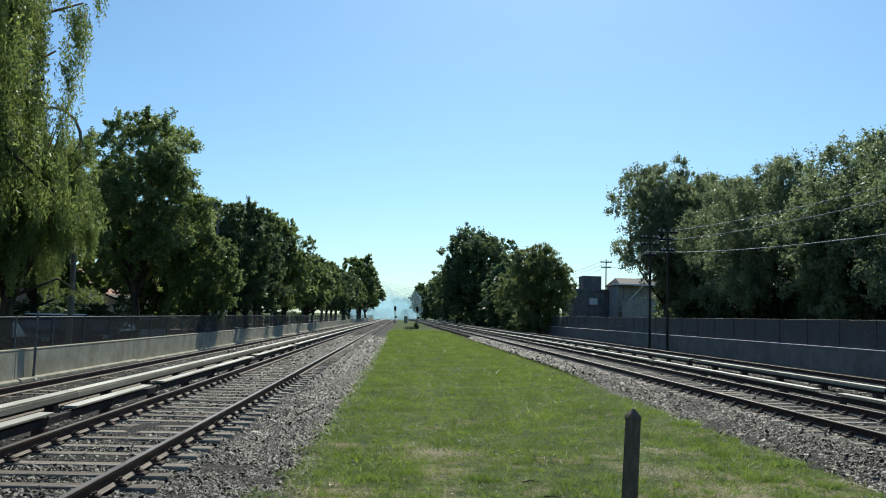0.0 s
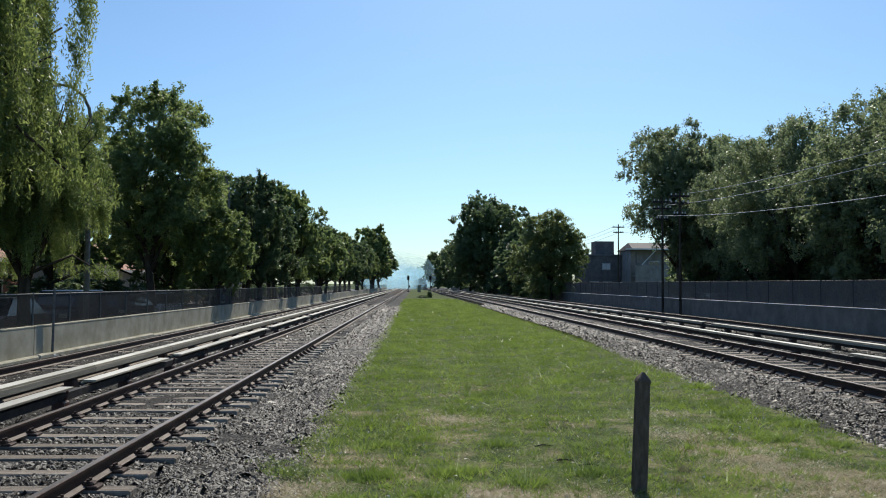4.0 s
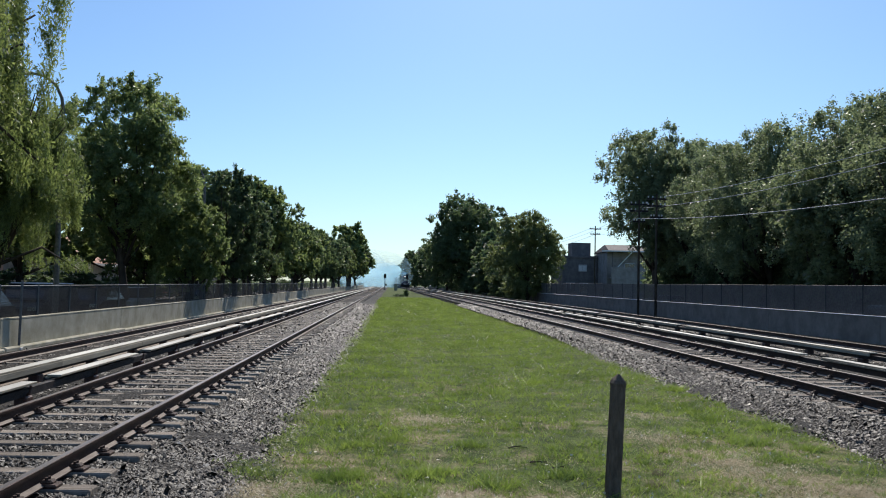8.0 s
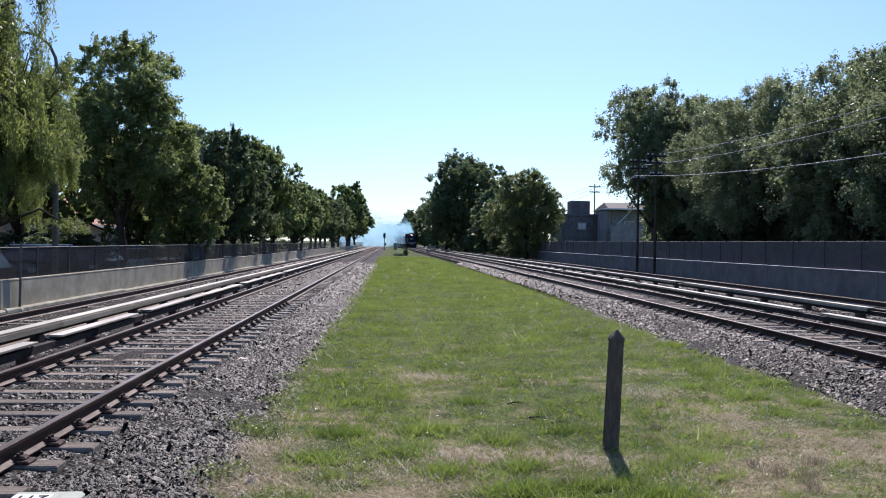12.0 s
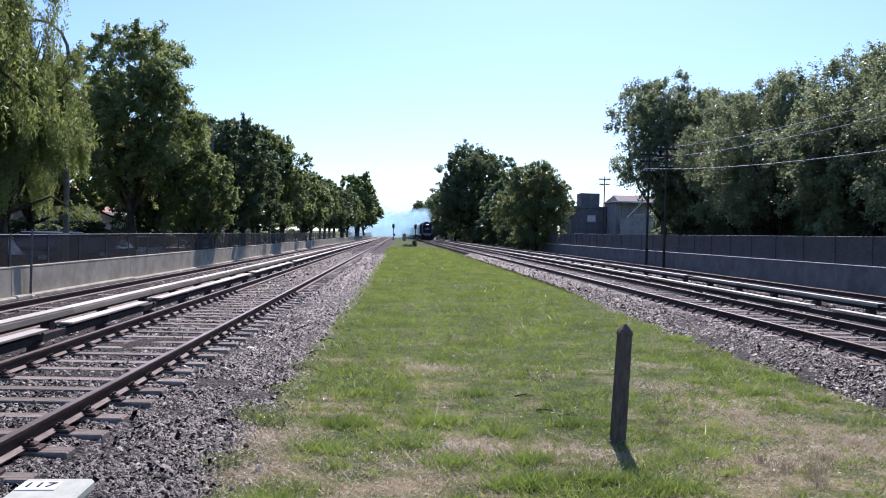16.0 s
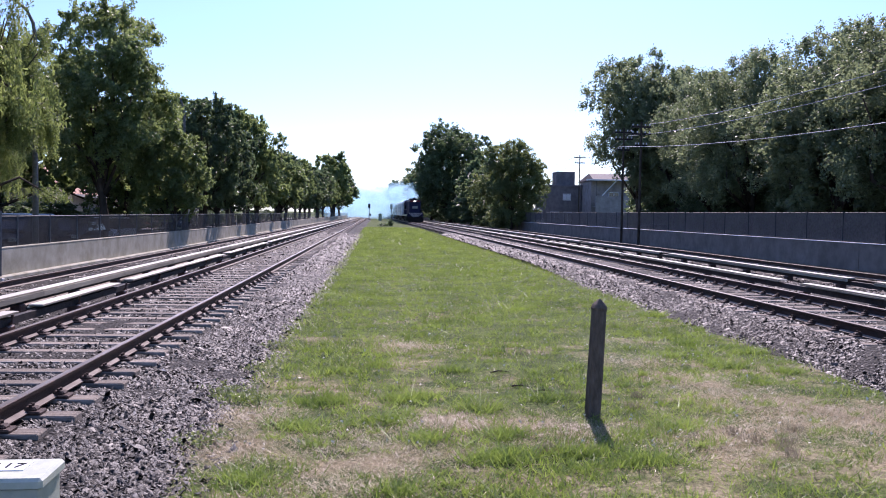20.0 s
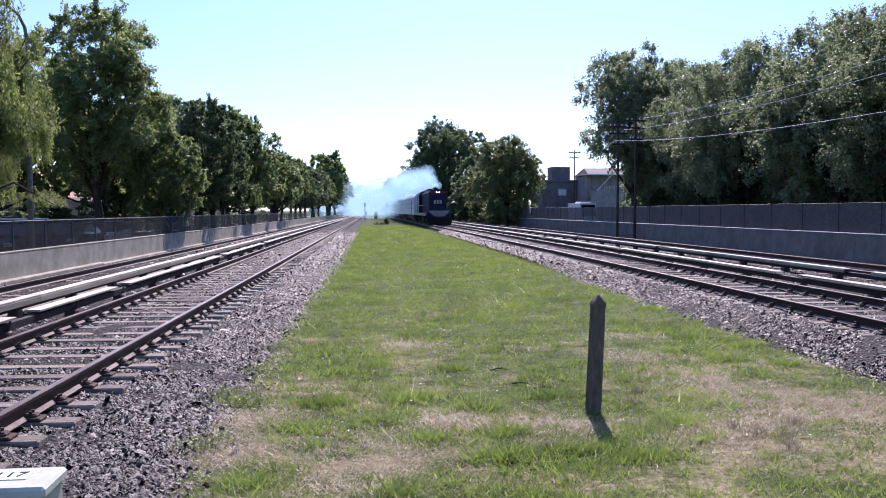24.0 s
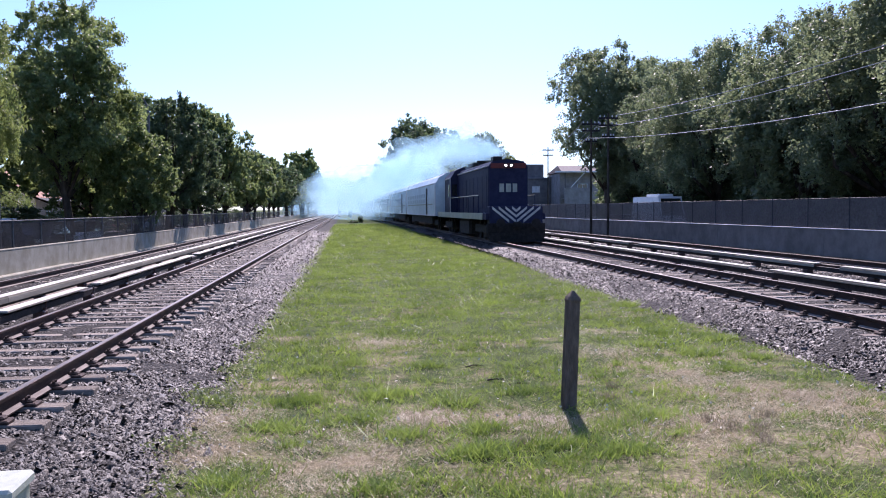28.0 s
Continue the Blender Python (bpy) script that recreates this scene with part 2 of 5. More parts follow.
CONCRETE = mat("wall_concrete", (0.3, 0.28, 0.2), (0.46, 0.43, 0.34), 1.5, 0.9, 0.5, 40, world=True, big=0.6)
# eastern wall's concrete: darker base colour carries the shade on its face
SHADEWALL = mat("sooty_concrete", (0.185, 0.155, 0.13), (0.275, 0.238, 0.205), 1.5, 0.9, 0.5, 40, world=True, big=0.6)
COPING = mat("pale_coping", (0.4, 0.39, 0.37), (0.6, 0.59, 0.56), 3, 0.8, 0.3, 40, world=True)
FENCE = mat("fence_wire", (0.02, 0.02, 0.022), (0.05, 0.05, 0.05), 10, 0.6, 0.0, 40, metal=0.3)
SCREEN = mat("dull_galvanised_mesh", (0.115, 0.1, 0.092), (0.185, 0.165, 0.15), 10, 0.7, 0.0, 40)
DPOST = mat("dark_fence_post", (0.03, 0.03, 0.032), (0.07, 0.07, 0.07), 10, 0.6, 0.2, 40)
FPOST = mat("fence_post", (0.1, 0.1, 0.1), (0.2, 0.2, 0.19), 10, 0.6, 0.2, 40)
BARK = mat("bark", (0.035, 0.028, 0.02), (0.1, 0.08, 0.06), 4, 0.95, 1.0, 18, stretch=(1, 1, 0.3))
POSTMAT = mat("old_post", (0.075, 0.058, 0.045), (0.16, 0.125, 0.1), 14, 0.9, 0.8, 60, stretch=(1, 1, 0.35))
BOXMAT = mat("box_paint", (0.33, 0.35, 0.29), (0.43, 0.45, 0.37), 6, 0.5, 0.15, 60)
BOXTOP = mat("box_lid_paint", (0.36, 0.39, 0.31), (0.48, 0.51, 0.42), 9, 0.6, 0.15, 60)
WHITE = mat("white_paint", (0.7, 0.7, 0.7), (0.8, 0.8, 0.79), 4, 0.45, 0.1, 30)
BLACK = mat("black_paint", (0.008, 0.008, 0.008), (0.02, 0.02, 0.02), 6, 0.5, 0.1, 30)
GLASS = mat("dark_glass", (0.01, 0.012, 0.015), (0.02, 0.022, 0.025), 2, 0.08, 0.0, 10, spec=0.8)
NAVY = mat("navy_paint", (0.018, 0.02, 0.05), (0.03, 0.033, 0.068), 3, 0.6, 0.15, 30, spec=0.12)
MAROON = mat("maroon_paint", (0.12, 0.02, 0.018), (0.18, 0.03, 0.025), 3, 0.45, 0.1, 30)
SHUTTER = mat("coach_shutter", (0.42, 0.5, 0.53), (0.52, 0.6, 0.63), 2, 0.45, 0.15, 25)
COACH = mat("coach_paint", (0.52, 0.62, 0.65), (0.63, 0.72, 0.75), 2, 0.4, 0.15, 25)
ROOFM = mat("coach_roof", (0.5, 0.5, 0.5), (0.68, 0.68, 0.68), 2, 0.4, 0.2, 20)
UNDER = mat("underframe_dirt", (0.012, 0.011, 0.01), (0.035, 0.03, 0.028), 6, 0.85, 0.4, 40)
BRICKW = mat("brick_wall", (0.2, 0.09, 0.06), (0.32, 0.16, 0.11), 5, 0.9, 0.6, 30)
RENDERW = mat("rendered_wall", (0.45, 0.43, 0.4), (0.62, 0.6, 0.56), 1.5, 0.9, 0.3, 30)
# house render darkened to carry the shade on its unlit front
HOUSEW = mat("weathered_house_wall", (0.25, 0.228, 0.215), (0.37, 0.345, 0.325), 1.5, 0.9, 0.3, 30)
DARKW = mat("dark_rendered_wall", (0.13, 0.12, 0.12), (0.21, 0.195, 0.19), 1.5, 0.9, 0.3, 30)
TILEROOF = mat("tile_roof", (0.25, 0.13, 0.09), (0.4, 0.24, 0.17), 4, 0.85, 0.5, 25, rnd=0.2)
GREYROOF = mat("grey_roof", (0.08, 0.068, 0.064), (0.15, 0.13, 0.125), 4, 0.8, 0.4, 25)
CARPAINT = [mat("car_paint_" + k, c, tuple(v * 1.15 for v in c), 2, 0.25, 0.0, 10) for k, c in (("white", (0.7, 0.7, 0.7)), ("dark", (0.03, 0.03, 0.035)), ("silver", (0.45, 0.46, 0.47)), ("red", (0.3, 0.04, 0.03)))]
LEAF_A = leaf_mat("leaf_broad", (0.08, 0.125, 0.045), (0.23, 0.295, 0.11), 0.48)
LEAF_B = leaf_mat("leaf_dark", (0.052, 0.088, 0.04), (0.125, 0.175, 0.078), 0.46)
LEAF_W = leaf_mat("leaf_willow", (0.055, 0.092, 0.03), (0.26, 0.325, 0.105), 0.52, scale=0.9)
LEAF_Y = leaf_mat("leaf_acacia", (0.075, 0.11, 0.04), (0.19, 0.23, 0.09), 0.48)
LEAF_E = leaf_mat("leaf_poplar", (0.095, 0.13, 0.068), (0.215, 0.265, 0.135), 0.48)
BLADE = leaf_mat("grass_blade", (0.045, 0.088, 0.015), (0.27, 0.375, 0.078), 0.42, 0.5, 0.8)
TUFT = leaf_mat("tuft_blade", (0.075, 0.135, 0.026), (0.25, 0.345, 0.082), 0.42, 0.5, 0.9)
STRAW = leaf_mat("dry_straw", (0.22, 0.178, 0.098), (0.54, 0.455, 0.28), 0.25, 0.6, 0.6)
STRAND = leaf_mat("bleached_straw", (0.3, 0.25, 0.14), (0.55, 0.48, 0.31), 0.2, 0.5, 0.6)
WITHERED = leaf_mat("withered_weed", (0.13, 0.112, 0.072), (0.31, 0.27, 0.18), 0.2, 0.7, 0.9)
PETAL = mat("white_petal", (0.62, 0.6, 0.48), (0.72, 0.7, 0.58), 5, 0.8, 0.0)
SMOKE = smoke_mat("diesel_smoke", (0.58, 0.9, 1.0), 0.15, 0.9)
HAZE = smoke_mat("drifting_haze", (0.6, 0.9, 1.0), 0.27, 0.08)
BEAM = glow_mat("headlight_glow", (1.0, 0.85, 0.75), 12)


# ---- mesh helpers ----
class Mesh:
    """Collects faces, then becomes one mesh."""

    def __init__(self):
        self.v, self.f, self.mi = [], [], []

    def add(self, verts, faces, mi=0):
        o = len(self.v)
        self.v += [tuple(p) for p in verts]
        self.f += [tuple(i + o for i in f) for f in faces]
        self.mi += [mi] * len(faces)
        return self

    def box(self, x0, x1, y0, y1, z0, z1, b=0.0, mi=0, top=None):
        """A box; b bevels the edges round z and the upper rim; top: material of the top."""
        if b <= 0:
            vs = [(x, y, z) for z in (z0, z1) for x, y in ((x0, y0), (x1, y0), (x1, y1), (x0, y1))]
            fs = [(3, 2, 1, 0), (0, 1, 5, 4), (1, 2, 6, 5), (2, 3, 7, 6), (3, 0, 4, 7)]
            self.add(vs, fs, mi)
            self.add(vs, [(4, 5, 6, 7)], mi if top is None else top)
            return self

        def ring(z, i):
            return [(x0 + i, y0 + b, z), (x0 + b, y0 + i, z), (x1 - b, y0 + i, z), (x1 - i, y0 + b, z), (x1 - i, y1 - b, z), (x1 - b, y1 - i, z), (x0 + b, y1 - i, z), (x0 + i, y1 - b, z)]
        vs = ring(z0, 0) + ring(z1 - b, 0) + ring(z1, b * 0.99)
        fs = [tuple(range(7, -1, -1))]
        for r in (0, 8):
            fs += [(r + k, r + (k + 1) % 8, r + 8 + (k + 1) % 8, r + 8 + k) for k in range(8)]
        self.add(vs, fs, mi)
        self.add(vs, [tuple(range(16, 24))], mi if top is None else top)
        return self

    def tube(self, pts, radii, n=8, mi=0, caps=True):
        """A round tube through pts."""
        vs, fs = [], []
        for k, p in enumerate(pts):
            p = Vector(p)
            d = (Vector(pts[min(k + 1, len(pts) - 1)]) - Vector(pts[max(k - 1, 0)])).normalized()
            a = d.orthogonal().normalized() if abs(d.z) > 0.9 else d.cross(Vector((0, 0, 1))).normalized()
            c = d.cross(a)
            r = radii[k] if hasattr(radii, "__len__") else radii
            vs += [p + r * (math.cos(t) * a + math.sin(t) * c) for t in (2 * math.pi * j / n for j in range(n))]
        for k in range(len(pts) - 1):
            fs += [(k * n + j, k * n + (j + 1) % n, (k + 1) * n + (j + 1) % n, (k + 1) * n + j) for j in range(n)]
        if caps:
            fs += [tuple(range(n - 1, -1, -1)), tuple(range((len(pts) - 1) * n, len(pts) * n))]
        return self.add(vs, fs, mi)

    def prism(self, outline, y0, y1, mi=0, mis=None):
        """An outline in x and z drawn along y; mis: a material for each side."""
        n = len(outline)
        vs = [(x, y0, z) for x, z in outline] + [(x, y1, z) for x, z in outline]
        for k in range(n):
            self.add([vs[k], vs[(k + 1) % n], vs[n + (k + 1) % n], vs[n + k]], [(0, 1, 2, 3)], mis[k] if mis else mi)
        self.add(vs, [tuple(range(n - 1, -1, -1)), tuple(range(n, 2 * n))], mi)
        return self

    def data(self, name, mats, smooth=False):
        me = bpy.data.meshes.new(name)
        me.from_pydata(self.v, [], self.f)
        for m in mats:
            me.materials.append(m)
        if len(mats) > 1:
            me.polygons.foreach_set("material_index", self.mi)
        if smooth:
            me.polygons.foreach_set("use_smooth", [True] * len(self.f))
        me.update()
        return me


def part(name, mesh, mats, parent=None, label="", at=None, smooth=False, kind=""):
    """One mesh object under a thing or a part."""
    if isinstance(mesh, Mesh):
        mesh = mesh.data(name, mats if isinstance(mats, (list, tuple)) else [mats], smooth)
    ob = new(name, mesh)
    if parent is not None:
        ob.parent = parent
    if at is not None:
        ob.matrix_basis = at
    return tagged(ob, label=label, kind=kind)


def thing(name, label, category, at=None, group="", kind=""):
    ob = new(name)
    ob.empty_display_size = 0.2
    if at is not None:
        ob.matrix_basis = at
    return tagged(ob, label, category, group, kind)


def raw_mesh(name, verts, faces, mats, mi=None):
    """A mesh from arrays of verts (n, 3) and faces (m, k)."""
    me = bpy.data.meshes.new(name)
    k = faces.shape[1]
    me.vertices.add(len(verts))
    me.vertices.foreach_set("co", np.asarray(verts, np.float32).ravel())
    me.loops.add(faces.size)
    me.loops.foreach_set("vertex_index", np.asarray(faces, np.int32).ravel())
    me.polygons.add(len(faces))
    me.polygons.foreach_set("loop_start", np.arange(0, faces.size, k, dtype=np.int32))
    me.polygons.foreach_set("loop_total", np.full(len(faces), k, np.int32))
    for m in mats:
        me.materials.append(m)
    if mi is not None:
        me.polygons.foreach_set("material_index", np.asarray(mi, np.int32))
    me.update(calc_edges=True)
    me.validate()
    return me


BEND_Y = np.arange(-40.0, 1000.0, 5.0)
BEND_X = np.interp(BEND_Y, (0, 25, 54, 81, 115, 147, 184, 245, 282, 318, 391, 1000), (0, 0, -0.22, -0.52, -0.95, -1.4, -1.8, -2.3, -3.1, -4.3, -6.4, -24.0))
BEND_X = np.convolve(np.pad(BEND_X, 3, mode="edge"), np.ones(7) / 7, mode="valid")


def bend(y):
    """How far the eastern tracks and fence swing towards the west with distance."""
    return float(np.interp(y, BEND_Y, BEND_X))


def straight(y):
    return 0.0


# ---- ground ----
def ground():
    rng = np.random.default_rng(3)
    xs = np.concatenate([[-3000, -400, -120, -60], np.arange(-30, 31, 1.0), [60, 120, 400, 3000]])
    ys = np.concatenate([[-800, -100, -20], np.arange(-4, 40, 1.0), np.arange(40, 200, 5.0), [250, 400, 700, 1500, 4500]])
    X, Y = np.meshgrid(xs, ys)
    Z = np.zeros_like(X)
    mid = (X > -1) & (X < 6) & (Y < 60)
    Z[mid] = rng.normal(0, 0.012, mid.sum())
    nx, ny = len(xs), len(ys)
    i = np.arange(nx * ny).reshape(ny, nx)
    f = np.stack([i[:-1, :-1], i[:-1, 1:], i[1:, 1:], i[1:, :-1]], -1).reshape(-1, 4)
    ob = new("ground", raw_mesh("ground", np.stack([X, Y, Z], -1).reshape(-1, 3), f, [GRASS]))
    tagged(ob, "mown grass ground with dry straw patches between the tracks", "ground", kind="structure")


def verge(y):
    """How far the grass reaches towards the eastern track beyond the crossing."""
    u = np.clip((np.asarray(y, float) - 18) / 16, 0, 1)
    return 0.5 * u * u * (3 - 2 * u)


def strip(name, profile, curve, y0, y1, step, material, label, noise_z=0.0):
    """A long bed: a cross-section of (x, z) drawn along the line."""
    rng = np.random.default_rng(5)
    ys = np.concatenate([np.arange(y0, min(60, y1), step), np.arange(60, y1 + 0.1, step * 6)])
    p = np.array(profile)
    V = np.array([[(x + curve(y), y, z) for x, z in p] for y in ys])
    V[:, 1:-1, 2] += rng.normal(0, noise_z, V[:, 1:-1, 2].shape)
    V[:, 0, 0] += rng.normal(0, 0.12 if noise_z else 0, len(ys))
    if name == "ballast_east":
        V[:, :2, 0] += verge(ys)[:, None]
    n, m = V.shape[:2]
    i = np.arange(n * m).reshape(n, m)
    f = np.stack([i[:-1, :-1], i[:-1, 1:], i[1:, 1:], i[1:, :-1]], -1).reshape(-1, 4)
    if p[0, 0] > p[-1, 0]:
        f = f[:, ::-1]
    ob = new(name, raw_mesh(name, V.reshape(-1, 3), f, [material]))
    tagged(ob, label, name.split("_")[0], kind="structure")


ground()
WEST_BED = [(-1.35, -0.02), (-1.7, 0.02), (-2.3, 0.07), (-2.75, 0.125), (-3.3, 0.156), (-4.2, 0.158), (-5.0, 0.14), (-5.9, 0.15), (-6.6, 0.18), (-7.4, 0.186), (-8.4, 0.175), (-9.1, 0.13), (-9.7, 0.06), (-10.05, 0.03)]
EAST_BED = [(6.0, -0.02), (6.3, 0.11), (6.75, 0.275), (7.4, 0.285), (8.2, 0.285), (9.1, 0.28), (10.0, 0.27), (11.2, 0.27), (12.4, 0.285), (13.6, 0.288), (14.8, 0.285), (15.6, 0.24), (16.8, 0.12), (19.3, 0.03)]
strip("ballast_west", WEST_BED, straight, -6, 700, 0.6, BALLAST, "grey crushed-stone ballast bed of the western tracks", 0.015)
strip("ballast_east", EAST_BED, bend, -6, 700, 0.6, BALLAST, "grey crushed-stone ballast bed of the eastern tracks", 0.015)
strip("road_west", [(-12.2, 0.012), (-20.5, 0.012)], straight, -20, 500, 3, ASPHALT, "dark asphalt street behind the low wall")
strip("road_east", [(20.6, 0.012), (25.2, 0.012)], bend, -20, 500, 3, ASPHALT, "dark asphalt street behind the fence")
strip("pavement_west", [(-20.5, 0.13), (-23.5, 0.13)], straight, -20, 300, 3, PAVING, "pale paved footway along the houses")


# ---- tracks ----
def rail_data(name, x, curve, y0, y1, zb, zt):
    """A flat-bottomed rail along the line, with foot, web and worn head."""
    prof = [(-0.07, 0), (0.07, 0), (0.07, 0.012), (0.015, 0.035), (0.012, zt - zb - 0.045), (0.035, zt - zb - 0.036), (0.035, zt - zb - 0.006), (0.028, zt - zb), (-0.028, zt - zb), (-0.035, zt - zb - 0.006), (-0.035, zt - zb - 0.036), (-0.012, zt - zb - 0.045), (-0.015, 0.035), (-0.07, 0.012)]
    ys = list(np.arange(y0, 30, 6.0)) + list(np.arange(30, y1 + 1, 10.0))
    m = Mesh()
    vs = [(x + curve(y) + px, y, zb + pz) for y in ys for px, pz in prof]
    k = len(prof)
    for j in range(len(ys) - 1):
        for a in range(k):
            b = (a + 1) % k
            m.f.append((j * k + a, j * k + b, (j + 1) * k + b, (j + 1) * k + a))
            m.mi.append(1 if a == 7 else 2 if a in (2, 12) else 0)
    m.v = vs
    return m


SLEEPER_DATA = Mesh().box(-1.32, 1.32, -0.108, 0.108, -0.12, 0.0, 0.012).data("sleeper", [SLEEPER])
clip_m = Mesh().box(-0.08, 0.075, -0.085, 0.085, 0.0, 0.03, 0.012)
clip_m.box(-0.085, 0.03, -0.055, 0.055, 0.03, 0.062, 0.018)
for bolt in (-0.03, 0.03):
    clip_m.tube([(-0.03, bolt, 0.06), (-0.03, bolt, 0.085)], 0.016, 6)
CLIP_DATA = clip_m.data("rail_clip", [CLIP])


def track(x, curve, z, y0, y1, label, nclips, first=0.0):
    """A broad-gauge track: two rails on sleepers; z is the rail head's height."""
    rng = random.Random(int(x * 10) + 50)
    t = thing("railway_track", label, "railway track", group="tracks")
    for s in (-1, 1):
        part("rail", rail_data("rail", x + s * 0.873, curve, -6, 700, z - 0.165, z), [RUST, HEAD, FOOT], t)
    y, k = y0 + first, 0
    rest = Mesh()
    while y < y1:
        j, w = rng.uniform(-0.04, 0.04), rng.uniform(-0.06, 0.06)
        at = pose(x + curve(y) + w, y + j, z - 0.172 + rng.uniform(-0.008, 0.004), 0, 0, rng.uniform(-0.8, 0.8) + 57.3 * -(curve(y + 1) - curve(y - 1)) / 2)
        if k < 230:
            part("sleeper", SLEEPER_DATA, None, t, at=at)
            if k < nclips:
                for s in (-1, 1):
                    for o in (-1, 1):
                        part("rail_clip", CLIP_DATA, None, t, at=pose(x + curve(y) + s * 0.873 + o * 0.1, y + j, z - 0.172, 0, 0, 0 if o > 0 else 180))
        else:
            c = at.translation
            rest.box(c.x - 1.3, c.x + 1.3, c.y - 0.12, c.y + 0.12, c.z - 0.1, c.z)
        y, k = y + 0.674, k + 1
    if rest.v:
        part("far_sleepers", rest, SLEEPER, t, kind="stuff")


track(-3.985, straight, 0.35, -4.40, 300, "broad-gauge track with rust-brown rails on weathered sleepers beside the grass", 44)
track(-7.4, straight, 0.35, -3.84, 200, "broad-gauge track with rusty rails beside the low wall", 10)
track(8.17, bend, 0.47, -3.64, 320, "broad-gauge track with rusty rails that the train runs on", 44)
track(13.75, bend, 0.47, -3.44, 200, "broad-gauge track with rusty rails along the dark fence", 10)


def third_rail(x, curve, z, y0, y1, lengths, label, tall, side):
    """A conductor rail on brackets under painted cover boards with gaps."""
    t = thing("third_rail", label, "third rail", group="third rails")
    m = Mesh()
    ys = list(np.arange(-6, 30, 6.0)) + list(np.arange(30, 301, 10.0))
    m.v = [(x + curve(a) + dx, a, z + dz) for a in ys for dx, dz in ((-0.05, -0.19), (0.05, -0.19), (0.05, -0.08), (-0.05, -0.08))]
    m.f = [(4 * k + j, 4 * k + (j + 1) % 4, 4 * k + 4 + (j + 1) % 4, 4 * k + 4 + j) for k in range(len(ys) - 1) for j in range(4)]
    m.mi = [0] * len(m.f)
    part("conductor_rail", m, DARKSTEEL, t)
    y, k = y0, 0
    while y < y1:
        L, gap = lengths[min(k, len(lengths) - 1)]
        n = max(1, int(round(L / 5)))
        for q in range(n):
            a, b = y + L * q / n, y + L * (q + 1) / n
            c = (curve(a) + curve(b)) / 2
            turn = -57.3 * (curve(b) - curve(a)) / (b - a)
            h = (b - a) / 2 - 0.01
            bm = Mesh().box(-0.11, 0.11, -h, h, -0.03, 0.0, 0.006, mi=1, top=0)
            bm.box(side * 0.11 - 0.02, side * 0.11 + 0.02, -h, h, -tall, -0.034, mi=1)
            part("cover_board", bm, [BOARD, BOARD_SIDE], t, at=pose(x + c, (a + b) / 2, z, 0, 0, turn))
        y += L + gap
        k += 1
    bd = Mesh().box(-0.09, 0.09, -0.12, 0.12, -0.36, -0.19, 0.02)
    bd.tube([(0, 0, -0.2), (-side * 0.09, 0, -0.15), (-side * 0.1, 0, -0.035)], 0.022, 6)
    bd = bd.data("bracket", [INSUL])
    for k, y in enumerate(np.arange(y0, 150, 2.74)):
        part("bracket", bd, None, t, at=pose(x + curve(y), y, z, 0, 0, 0))


third_rail(-5.29, straight, 0.5, -4, 260, [(16.65, 0.85), (4.05, 0.87), (11.03, 0.86), (10.5, 1.0), (11.0, 0.9)], "conductor rail under pale boards between the western tracks, dark brackets", 0.06, -1)
third_rail(-6.25, straight, 0.5, -4, 260, [(60.0, 0.02)], "conductor rail under a continuous cream cover board", 0.13, 1)
third_rail(9.6, bend, 0.62, -4, 260, [(21.9, 1.0), (12.5, 0.35), (13.2, 1.0), (12.8, 0.9)], "conductor rail under white boards beside the train's track", 0.06, -1)
third_rail(12.05, bend, 0.58, -4, 260, [(23.05, 1.15), (12.9, 1.05), (12.2, 1.2), (12.5, 1.0)], "conductor rail under white boards with a side plank", 0.1, -1)


# ---- walls and fences ----
def boundary(name, x, curve, wall_top, y0, y1, label, thick=0.25, face=None, top=None):
    """A low concrete wall cast in bays."""
    w = thing(name, label, "wall", kind="structure")
    bay = 9.6
    for k, a in enumerate(np.arange(y0, y1, bay)):
        b = a + bay
        xa, xb = x + curve(a), x + curve(b)
        L = math.hypot(bay, xb - xa)
        m = Mesh().box(-thick / 2, thick / 2, 0.01, L - 0.012, -0.1, wall_top, 0.012)
        lip = 0.006 if name == "wall_west" else 0.035
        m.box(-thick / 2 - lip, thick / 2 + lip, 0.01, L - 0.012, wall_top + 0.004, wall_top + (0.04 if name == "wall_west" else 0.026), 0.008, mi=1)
        if name == "wall_west":
            m.box(thick / 2, thick / 2 + 0.16, 0.01, L - 0.012, -0.1, 0.12 + 0.02 * (k % 3), 0.04)
        part("wall_bay", m, [face or CONCRETE, top or COPING], w, at=pose(xa, a, 0, 0, 0, -57.3 * math.atan2(xb - xa, bay)))


